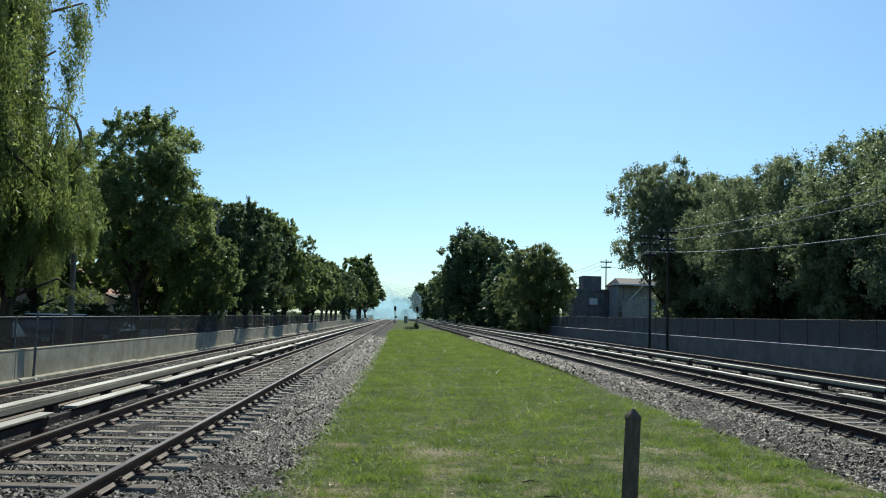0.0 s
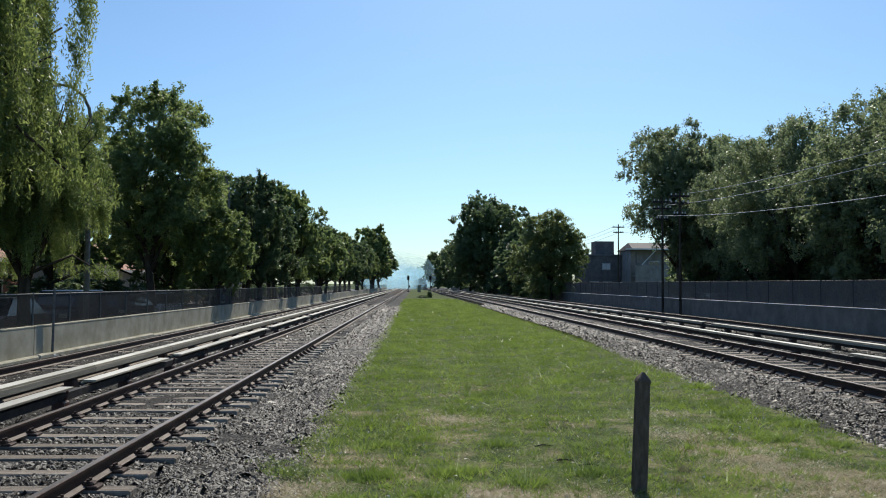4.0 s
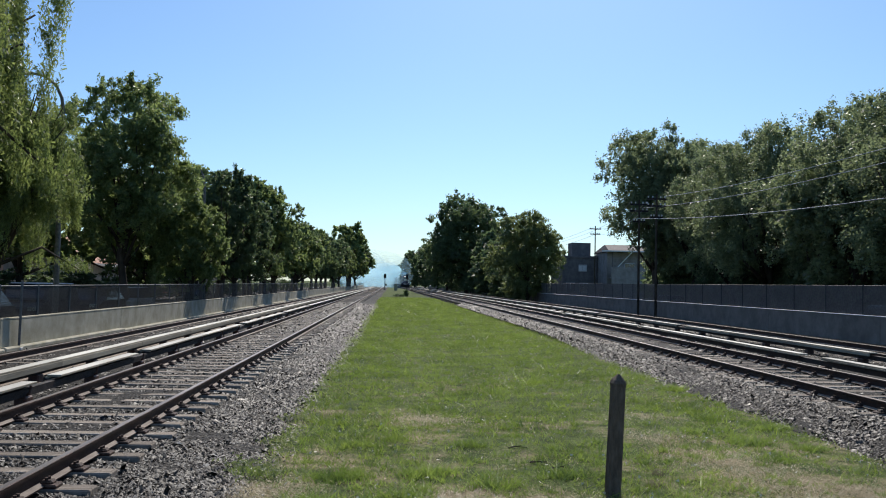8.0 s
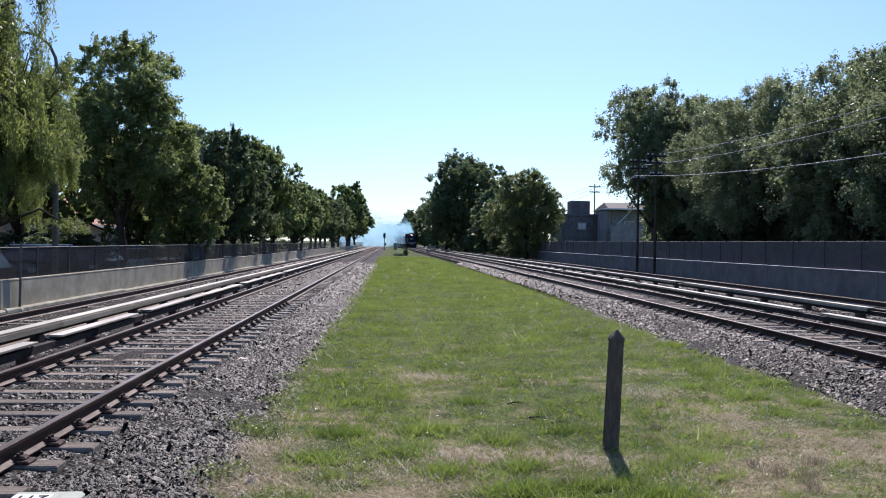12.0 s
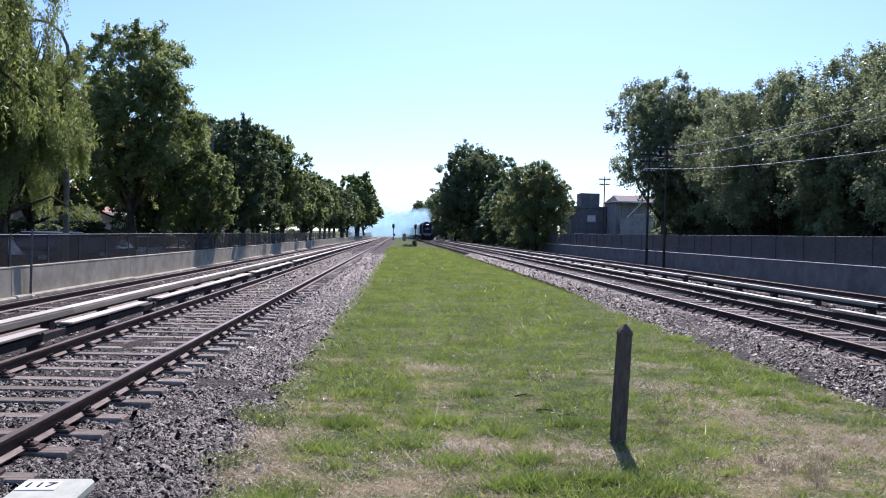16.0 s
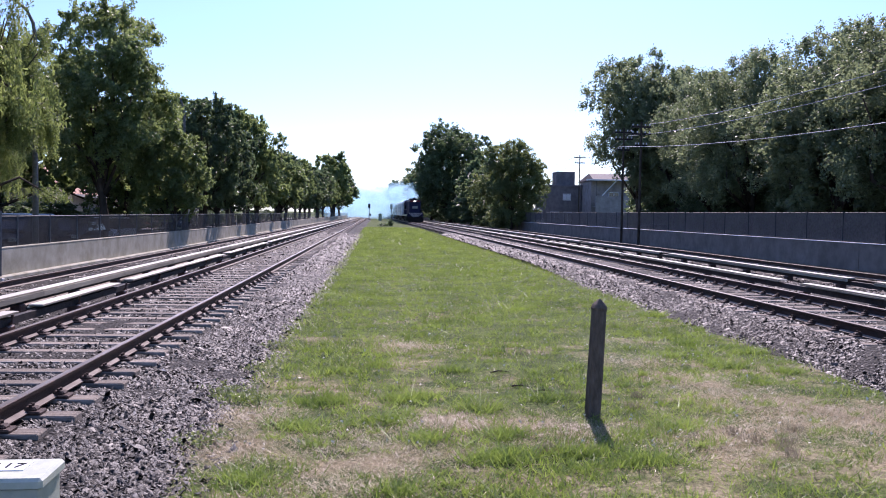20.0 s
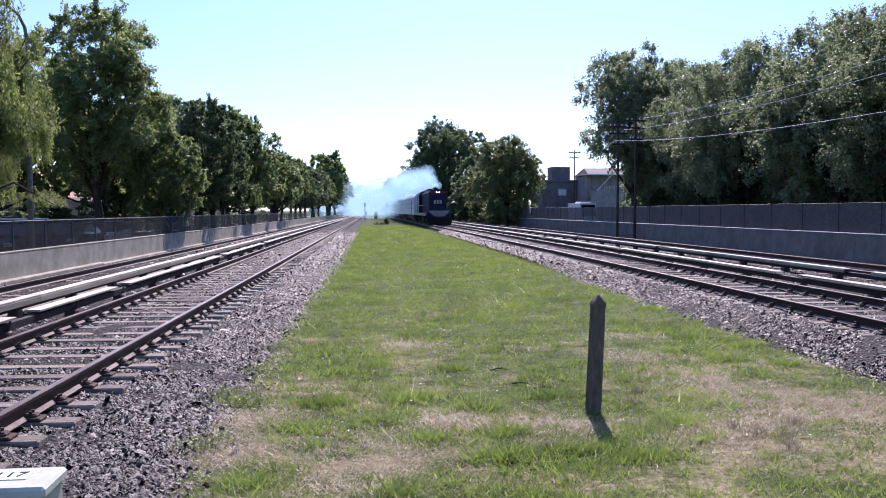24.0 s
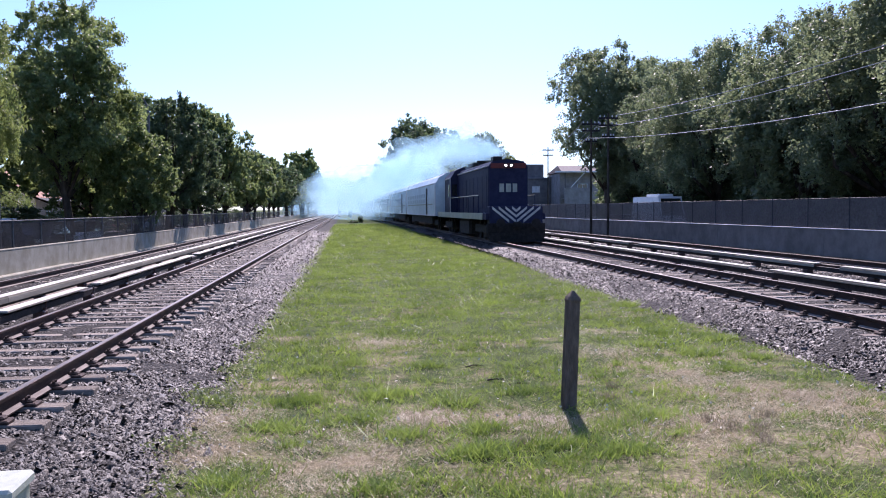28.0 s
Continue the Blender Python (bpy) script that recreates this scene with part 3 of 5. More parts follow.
def fence(x, curve, z0, z1, y0, y1, step, first, label, mesh_to, cell=0.09, w=0.0055, steel=None, net=None):
    """Wire-mesh fence panels between steel posts on a wall."""
    f = thing("wire_fence", label, "fence", group="fences")
    pd = Mesh().tube([(0, 0, 0), (0, 0, z1 - z0 + 0.05)], 0.025, 8).data("post", [steel or FPOST])
    ys = np.arange(first, y1, step)
    for y in ys[:170]:
        part("post", pd, None, f, at=pose(x + curve(y), y, z0))
    rails = Mesh()
    for a, b in zip(ys, ys[1:]):
        rails.tube([(x + curve(a), a, z1), (x + curve(b), b, z1)], 0.016, 5, caps=False)
    part("top_rail", rails, steel or FPOST, f)
    h = z1 - z0
    for a, b in zip(ys, ys[1:]):
        if a > mesh_to:
            break
        L, xa, xb = b - a, x + curve(a), x + curve(b)
        n = int((L + h) / cell)
        q = np.arange(n) * cell - h
        V, F = [], []
        for sgn in (1, -1):
            for s in q:
                lo, hi = max(0, -s), min(h, L - s)
                if hi <= lo:
                    continue
                p0, p1 = (s + lo, lo), (s + hi, hi)
                if sgn < 0:
                    p0, p1 = (L - p0[0], p0[1]), (L - p1[0], p1[1])
                o = len(V)
                for py, pz, d in ((*p0, -w), (*p0, w), (*p1, w), (*p1, -w)):
                    yy = py + d
                    V.append((xa + (xb - xa) * yy / L, a + yy, z0 + pz))
                F.append((o, o + 1, o + 2, o + 3))
        part("mesh_panel", raw_mesh("mesh_panel", np.array(V), np.array(F), [net or FENCE]), None, f)


boundary("wall_west", -10.2, straight, 0.87, 3.0, 300, "low grey-green concrete wall with tree shadows and a sunlit coping", top=CONCRETE)
# the eastern coping's white paint stands in for sunlight along the wall top
boundary("wall_east", 19.4, bend, 1.12, 3.0, 330, "low concrete wall toned dark for shade, coping painted white as if sunlit", face=SHADEWALL, top=WHITE)
fence(-10.2, straight, 0.91, 1.75, 3, 300, 2.37, 5.77, "dark wire-mesh fence on steel posts above the low wall", 130, 0.06, 0.0125)
fence(19.4, bend, 1.165, 2.35, 3, 330, 2.9, 4.2, "tall dark wire-mesh fence on steel posts in the shade", 130, 0.055, 0.018, DPOST, SCREEN)
p = thing("steel_post", "tall galvanised steel post against the low wall", "post", at=pose(-9.98, 23.1, 0.05))
part("shaft", Mesh().tube([(0, 0, 0), (0.02, 0, 1.85)], 0.035, 8), FPOST, p)
part("foot", Mesh().box(-0.09, 0.09, -0.09, 0.09, -0.05, 0.06, 0.02), RENDERW, p)


# ---- trees ----
def leaf_quads(rng, P, size, aspect, axis=None, spread=1.0, flat=0.0, kite=False):
    """Pointed leaves at the points P; axis: a direction that they follow; flat: how far they lie level."""
    n = len(P)
    a = rng.normal(0, 1, (n, 3)) * spread
    if axis is not None:
        a = a + axis
    a /= np.linalg.norm(a, axis=1)[:, None] + 1e-9
    r = rng.normal(0, 1, (n, 3)) + np.array([0, 0, flat])
    b = np.cross(a, r)
    b /= np.linalg.norm(b, axis=1)[:, None] + 1e-9
    s = size * rng.uniform(0.55, 1.35, (n, 1))
    if kite:
        V = np.stack([P - a * s * 0.5, P + b * s * aspect * 0.5, P + a * s * 0.55, P - b * s * aspect * 0.5], 1).reshape(-1, 3)
        return V, np.arange(4 * n).reshape(n, 4)
    V = np.stack([P - a * s * 0.5 + b * s * aspect * 0.5, P - a * s * 0.5 - b * s * aspect * 0.5, P + a * s * 0.6], 1).reshape(-1, 3)
    return V, np.arange(3 * n).reshape(n, 3)


def crown_points(rng, h, r, low, clumps, per, lean=0.0, shape=1.0, droop=0.8):
    """Boughs spread evenly over an uneven egg, sprays over the outside of each bough, leaf points along each spray."""
    zc, rz = (h + low) / 2, (h - low) / 2
    nb = max(26, clumps // 3)
    k = np.arange(nb) + 0.5
    phi, th = np.arccos(1 - 2 * k / nb), math.pi * (1 + 5 ** 0.5) * k + lean
    d = np.stack([np.cos(th) * np.sin(phi), np.sin(th) * np.sin(phi), np.cos(phi)], 1) + rng.normal(0, 0.13, (nb, 3))
    d /= np.linalg.norm(d, axis=1)[:, None]
    q = np.where(rng.uniform(0, 1, nb) < 0.74, rng.uniform(0.6, 0.8, nb), rng.uniform(0.25, 0.6, nb))
    bump = 1 + 0.12 * np.sin(3 * d[:, 0] + 5 * d[:, 2] + lean) + 0.08 * np.sin(7 * d[:, 1] - 4 * d[:, 0] + 2 * lean)
    # fuller shoulders than an egg
    q = q * (np.hypot(d[:, 0], d[:, 1]) ** 2.7 + np.abs(d[:, 2]) ** 2.7) ** (-1 / 2.7)
    side = r * q * bump * (1 - 0.25 * shape * d[:, 2])
    C = np.stack([d[:, 0] * side, d[:, 1] * side, zc + d[:, 2] * rz * q * np.minimum(bump, 1.06)], 1)
    R = rng.uniform(0.26, 0.4, nb) * r
    sprays = clumps * 6
    k = rng.choice(nb, sprays, p=R ** 2 / (R ** 2).sum())
    e = rng.normal(0, 1, (sprays, 3)) + d[k] * 0.7 + (0, 0, 0.4)
    e /= np.linalg.norm(e, axis=1)[:, None]
    S = C[k] + e * (R[k] * rng.uniform(0.4, 1.05, sprays))[:, None] * (1, 1, 0.9)
    each = max(4, clumps * per // sprays)
    P = np.repeat(S, each, 0)
    along = np.repeat(e + rng.normal(0, 0.5, e.shape) - np.array([0, 0, 0.35 * droop]), each, 0)
    rs = np.repeat(rng.uniform(0.04, 0.095, sprays) * r, each)[:, None]
    P = P + along * rs * rng.uniform(-0.8, 1.0, (len(P), 1)) + rng.normal(0, 0.36, P.shape) * rs * (1, 1, droop)
    # the crown fills its height and width
    wide = r / np.quantile(np.hypot(P[:, 0], P[:, 1]), 0.985)
    tall = (h - low) / (np.quantile(P[:, 2], 0.9995) - low)
    for Q in (C, P):
        Q[:, :2] *= wide
        Q[:, 2] = low + (Q[:, 2] - low) * tall
        Q[:, 2] = np.where(Q[:, 2] < low, low + (low - Q[:, 2]) * 0.4, Q[:, 2])
    return C, P


def tree(name, label, h, r, low, leaf, clumps, per, size, seed, aspect=0.5, shape=1.0, trunk=0.2, group="street trees", lift=0.3, droop=0.8, kite=False):
    """A tapered trunk with limbs and a crown of many small leaves."""
    rng = np.random.default_rng(seed)
    t = thing(name, label, "tree", group=group)
    C, P = crown_points(rng, h, r, low, clumps, per, seed, shape, droop)
    m = Mesh()
    fork = low * 0.9 + 0.25 * (h - low)
    pts = [(0.15 * math.sin(seed + k), 0.12 * math.cos(2 * seed + k), fork * k / 4 - 0.1 * (k == 0)) for k in range(5)]
    m.tube(pts, [trunk * 1.5, trunk * 1.05, trunk * 0.95, trunk * 0.85, trunk * 0.7], 10)
    for k in range(22):
        c = C[k * len(C) // 22]
        s = pts[2 + k % 3]
        mid = [(s[j] + c[j]) / 2 + rng.normal(0, 0.12 * r) * (j < 2) for j in range(3)]
        m.tube([s, mid, tuple(c)], [trunk * 0.5, trunk * 0.28, trunk * 0.08], 6)
    part("trunk", m, BARK, t, smooth=True)
    V, F = leaf_quads(rng, P, size, aspect, np.array([0, 0, lift]), flat=0.6, kite=kite)
    part("crown", raw_mesh("crown", V, F, [leaf]), None, t)
    return t


def willow(label, h, r, seed):
    """Arching limbs with long hanging curtains of narrow leaves."""
    rng = np.random.default_rng(seed)
    t = thing("willow_tree", label, "tree", group="street trees")
    m = Mesh()
    m.tube([(0, 0, -0.1), (0.1, 0.1, 2), (-0.1, 0.2, 4.5), (0.1, 0, 7)], [0.5, 0.38, 0.32, 0.2], 10)
    P = []
    for k in range(72):
        an, ln = rng.uniform(0, 2 * math.pi), r * rng.uniform(0.35, 1.0)
        top = h * (0.98 - 0.72 * (ln / r) ** 1.6 * rng.uniform(0.3, 1.1))
        s = Vector((0, 0, rng.uniform(3.5, 7)))
        e = Vector((ln * math.cos(an), ln * math.sin(an), top))
        mid = (s + e) / 2 + Vector((0, 0, 1.4))
        m.tube([s, mid, e], [0.13, 0.08, 0.03], 5)
        for q in range(9):
            u = rng.uniform(0.45, 1.05)
            o = s.lerp(e, u) + Vector((0, 0, 1.4 * 2 * u * (1 - u))) + Vector(rng.normal(0, 0.35, 3))
            length = rng.uniform(1.0, 2.9)
            out = Vector((math.cos(an), math.sin(an), 0)) * rng.uniform(0.1, 0.6)
            # a hanging bunch: strings from one twig that draw together towards a ragged tip
            for g in range(12):
                p = o + Vector(rng.normal(0, 0.21, 3))
                drop = min(p.z - 4.2, length * rng.uniform(0.45, 1.1))
                if drop < 0.3:
                    continue
                n = int(drop * 27)
                w = np.linspace(0, 1, n)
                close = 1 - 0.45 * w
                P.append(np.stack([o.x + (p.x - o.x) * close + out.x * w ** 0.6, o.y + (p.y - o.y) * close + out.y * w ** 0.6, p.z - drop * w ** 1.3], 1) + rng.normal(0, 0.05, (n, 3)))
    P = np.concatenate(P)
    part("trunk", m, BARK, t, smooth=True)
    V, F = leaf_quads(rng, P, 0.14, 0.34, np.array([0, 0, -1.3]), 0.8, flat=0.5)
    part("crown", raw_mesh("crown", V, F, [LEAF_W]), None, t)
    return t


def forest():
    """Every tree stands where the plan has it: x, y, height, width over the model's, turn."""
    w = willow("tall weeping willow with long hanging yellow-green curtains over the fence", 17, 5.4, 4)
    w.matrix_basis = pose(-14.9, 24.2, 0)
    low_willow = copy_thing(w, pose(-12.6, 27.2, 0, 0, 0, 130))
    low_willow.scale = (0.53, 0.53, 0.52)
    tagged(low_willow, "lower bright green feathery willow beside the street lamp", "tree", "street trees")
    GE = "trees along the eastern street"
    big = tree("street_tree", "large broad-leaved street tree with a dense rounded dark green crown", 11.8, 4.0, 2.8, LEAF_A, 220, 430, 0.15, 17, 0.62, -0.1, kite=True)
    dark = tree("street_tree", "round dark green street tree behind the low wall", 10.6, 3.6, 2.4, LEAF_B, 140, 300, 0.19, 12, 0.8, 0.3)
    mid = tree("street_tree", "bright green street tree with a full crown behind the low wall", 9.5, 3.6, 2.0, LEAF_A, 140, 300, 0.19, 13, 0.8, 0.3)
    fara = tree("street_tree", "rounded green street tree farther along the western street", 10.0, 3.6, 2.6, LEAF_A, 110, 140, 0.32, 14, 0.9, 0.3)
    farb = tree("street_tree", "dark green street tree farther along the western street", 10.0, 3.6, 2.6, LEAF_B, 110, 140, 0.32, 15, 0.9, 0.3)
    airy = tree("poplar_tree", "tall airy grey-green tree with a ragged crown behind the fence", 18.4, 5.5, 3.6, LEAF_E, 230, 380, 0.185, 27, 0.8, -0.5, 0.28, GE, -0.5, 1.3)
    oak = tree("shade_tree", "big spreading grey-green tree shading the eastern fence", 12.6, 4.6, 1.8, LEAF_E, 140, 330, 0.19, 22, 0.8, 0.4, 0.3, GE, -0.5, 1.3)
    oakn = tree("shade_tree", "big spreading grey-green tree shading the eastern fence", 12.6, 4.6, 1.8, LEAF_E, 190, 520, 0.135, 24, 0.62, 0.4, 0.3, GE, -0.5, 1.3, kite=True)
    oakb = tree("shade_tree", "grey-green tree standing behind the eastern street", 12.6, 4.6, 1.0, LEAF_E, 110, 150, 0.28, 23, 0.9, 0.3, 0.3, GE, -0.5, 1.3)
    crown = tree("street_tree", "tall dark broad-leaved tree at the bend of the line", 21.0, 8.8, 1.0, LEAF_B, 260, 200, 0.44, 31, 0.8, 0.3, 0.4, "trees at the bend")
    crownb = tree("street_tree", "dark broad-leaved tree far along the bend of the line", 15.0, 6.0, 0.6, LEAF_B, 100, 80, 0.7, 32, 0.9, 0.3, 0.3, "trees at the bend")
    bush = tree("acacia_tree", "wide feathery olive-green acacia growing over the fence", 11.6, 4.9, 0.3, LEAF_Y, 200, 300, 0.3, 43, 0.4, 0.1, 0.22, "trees at the bend", 0.8)
    hedge = tree("hedge_shrub", "dense dark shrub filling the shade behind the fence", 4.6, 2.6, 0.1, LEAF_B, 60, 120, 0.19, 51, 0.8, 0.0, 0.08, "shrubs in the shade")
    far = tree("distant_tree", "distant tree row closing the line's vista in blue haze", 13, 12, 0.5, LEAF_A, 70, 70, 1.4, 61, 0.9, 0.2, 0.4, "distant trees")
    heights = {big: 11.8, dark: 10.6, mid: 9.5, fara: 10.0, farb: 10.0, airy: 18.4, oak: 12.6, oakb: 12.6, oakn: 12.6, crown: 21.0, crownb: 15.0, bush: 11.6, hedge: 4.6, far: 13.0}

    def plant(src, *rows):
        """The model takes the first place, copies the others."""
        for k, (x, y, h, s, turn) in enumerate(rows):
            o = src if k == 0 else copy_thing(src, pose(x, y, 0, 0, 0, turn))
            if k == 0:
                src.matrix_basis = pose(x, y, 0, 0, 0, turn)
            o.scale = (s, s, h / heights[src])
    plant(big, (-14.3, 45, 12.6, 0.98, 150))
    plant(dark, (-11.5, 57, 9.7, 0.78, 40), (-12.2, 66, 8.6, 0.85, 130), (-14.5, 70, 9.6, 0.9, 10))
    plant(mid, (-11.0, 46.5, 6.4, 0.6, 0), (-12.4, 51, 6.6, 0.65, 20), (-15.5, 53, 8.2, 0.85, 90), (-11.2, 74, 10.9, 0.86, 300))
    plant(fara, (-18, 58, 9.5, 1.1, 250), (-17, 28, 11, 1.2, 100), (-15, 13, 14, 1.4, 200), (-19.5, 45, 9.5, 1.0, 10), (-11.1, 97, 8.3, 0.82, 70), (-12.0, 85, 8.3, 0.9, 180), (-12.0, 104, 8.8, 0.9, 55), (-12.8, 120, 9.6, 1.0, 260), (-12.8, 133, 10.8, 1.0, 150), (-13, 163, 10.5, 1.0, 300), (-12.4, 178, 11.2, 1.1, 350), (-10.8, 200, 16.3, 1.5, 20), (-12, 188, 10.5, 1.1, 130), (-18.5, 80, 9, 1.1, 40), (-11, 245, 12, 1.5, 80), (-17, 68, 11, 1.1, 60), (-16, 140, 11, 1.1, 240), (-17, 100, 10, 1.2, 15), (-17, 120, 10, 1.2, 75))
    plant(farb, (-13, 108, 9.8, 1.0, 220), (-14.6, 84, 9.6, 0.9, 77), (-13, 114, 9.8, 1.0, 20), (-12.6, 140, 10, 1.0, 99), (-12.6, 148, 10, 1.05, 310), (-12.4, 155, 10, 1.0, 170), (-12.2, 170, 10.6, 1.1, 222), (-11.2, 222, 14, 1.6, 60), (-10.6, 209, 12.5, 1.3, 160))
    plant(airy, (25.4, 79.18, 18.3, 0.97, 0), (31, 38, 17, 1.1, 30))
    plant(oakn, (27.48, 30.91, 15.28, 1.26, 20), (26.79, 21.75, 14.59, 1.14, 90), (26.32, 57.25, 13.98, 1.09, 0), (27.25, 65.26, 13.89, 1.14, 100), (27.02, 46.94, 13.12, 1.18, 280), (26.79, 38.93, 13.77, 1.16, 330))
    plant(oak, (27.94, 75.56, 15.37, 1.2, 60))
    plant(oakb, (26.5, 46, 12, 1, 200), (31, 48, 12, 1.15, 75), (31.5, 58, 11.5, 1.15, 160), (31, 28, 13, 1.2, 250), (32, 68, 11, 1.1, 310), (33, 90, 8.4, 0.8, 10), (31, 86, 6.3, 0.64, 50), (32, 38, 12, 1.2, 111), (28.2, 79, 7.5, 0.6, 200), (29, 80, 9, 0.9, 20))
    plant(crown, (15.4, 172, 20.8, 1.0, 0))
    plant(crownb, (12.6, 232, 15, 1.0, 90), (8.6, 310, 15, 1.1, 200), (19.5, 150, 12, 0.9, 300), (10.5, 270, 13, 0.9, 30), (21, 190, 16, 1.1, 140), (13.4, 205, 12, 0.9, 70), (17.6, 138, 9, 0.8, 10))
    plant(bush, (17.3, 106, 11.4, 1.0, 0), (17.6, 124, 8, 0.8, 80))
    plant(hedge, (29, 20, 4.6, 1.0, 0), *[(28.9 + 0.5 * math.sin(k * 2.1), 23 + 2.7 * k, 4.4 + math.sin(k * 1.7), 1.1, 67 * k) for k in range(24)], *[(-19.6 + 0.5 * math.sin(k * 1.3), 23 + 5.6 * k, 2.2 + 0.7 * math.sin(k * 1.7), 1.0, 51 * k) for k in range(8)], *[(-21.5 + 0.6 * math.sin(k * 2.1), 60 + 12 * k, 2.0 + 0.5 * math.sin(k * 1.7), 1.0, 67 * k) for k in range(10)], *[(18.6 + bend(112 + 13 * k), 112 + 13 * k, 5.5 + math.sin(k * 2.7), 1.5, 41 * k) for k in range(9)])
    plant(far, (-14, 560, 13, 1.0, 0), (-32, 540, 13, 1.0, 30), (2, 590, 14, 1.1, 70), (20, 560, 13, 1.0, 100), (40, 600, 15, 1.2, 10))


# ---- buildings ----
def window(parent, x, y, z, w, h, frame_mat=None):
    """A recessed pane in a frame, facing west or east along -y of the house's space."""
    m = Mesh()
    for a, b, c, d in ((-w / 2, -w / 2 + 0.06, 0, h), (w / 2 - 0.06, w / 2, 0, h), (-w / 2 + 0.06, w / 2 - 0.06, 0, 0.06), (-w / 2 + 0.06, w / 2 - 0.06, h - 0.06, h), (-0.03, 0.03, 0.06, h - 0.06)):
        m.box(a, b, -0.05, 0.03, c, d)
    f = part("window", m, frame_mat or WHITE, parent, at=pose(x, y, z))
    part("pane", Mesh().box(-w / 2 + 0.05, w / 2 - 0.05, 0.0, 0.02, 0.05, h - 0.05), GLASS, f)
    return f


def gable_house(label, at, w, d, eave, ridge, wallm, roofm, windows, group="houses"):
    """A house with its gable roof's ridge along x."""
    t = thing("house", label, "house", at=at, group=group)
    part("wall", Mesh().prism([(-w / 2, -0.1), (w / 2, -0.1), (w / 2, eave), (-w / 2, eave)], 0, d), wallm, t)
    for x in (-w / 2 + 0.02, w / 2 - 0.22):
        g = Mesh()
        g.add([(x, 0.05, eave), (x + 0.2, 0.05, eave), (x + 0.2, d - 0.05, eave), (x, d - 0.05, eave), (x, d / 2, ridge - 0.1), (x + 0.2, d / 2, ridge - 0.1)], [(0, 1, 5, 4), (2, 3, 4, 5), (0, 4, 3), (1, 2, 5)])
        part("gable", g, wallm, t)
    r = Mesh()
    o = 0.45
    for s in (0, 1):
        ya, yb = (-o, d / 2) if s == 0 else (d + o, d / 2)
        za = eave - o * (ridge - eave) / (d / 2)
        r.add([(-w / 2 - o, ya, za), (w / 2 + o, ya, za), (w / 2 + o, yb, ridge), (-w / 2 - o, yb, ridge), (-w / 2 - o, ya, za + 0.15), (w / 2 + o, ya, za + 0.15), (w / 2 + o, yb, ridge + 0.15), (-w / 2 - o, yb, ridge + 0.15)], [(0, 1, 2, 3), (7, 6, 5, 4), (0, 4, 5, 1), (1, 5, 6, 2), (3, 7, 4, 0)])
    part("roof", r, roofm, t)
    fa = Mesh().box(-w / 2 - 0.45, w / 2 + 0.45, -0.5, -0.455, eave - 0.45 * (ridge - eave) / (d / 2) - 0.08, eave - 0.45 * (ridge - eave) / (d / 2) + 0.12)
    part("fascia", fa, WHITE, t)
    for x, z, ww, hh in windows:
        window(t, x, -0.012, z, ww, hh)
    return t


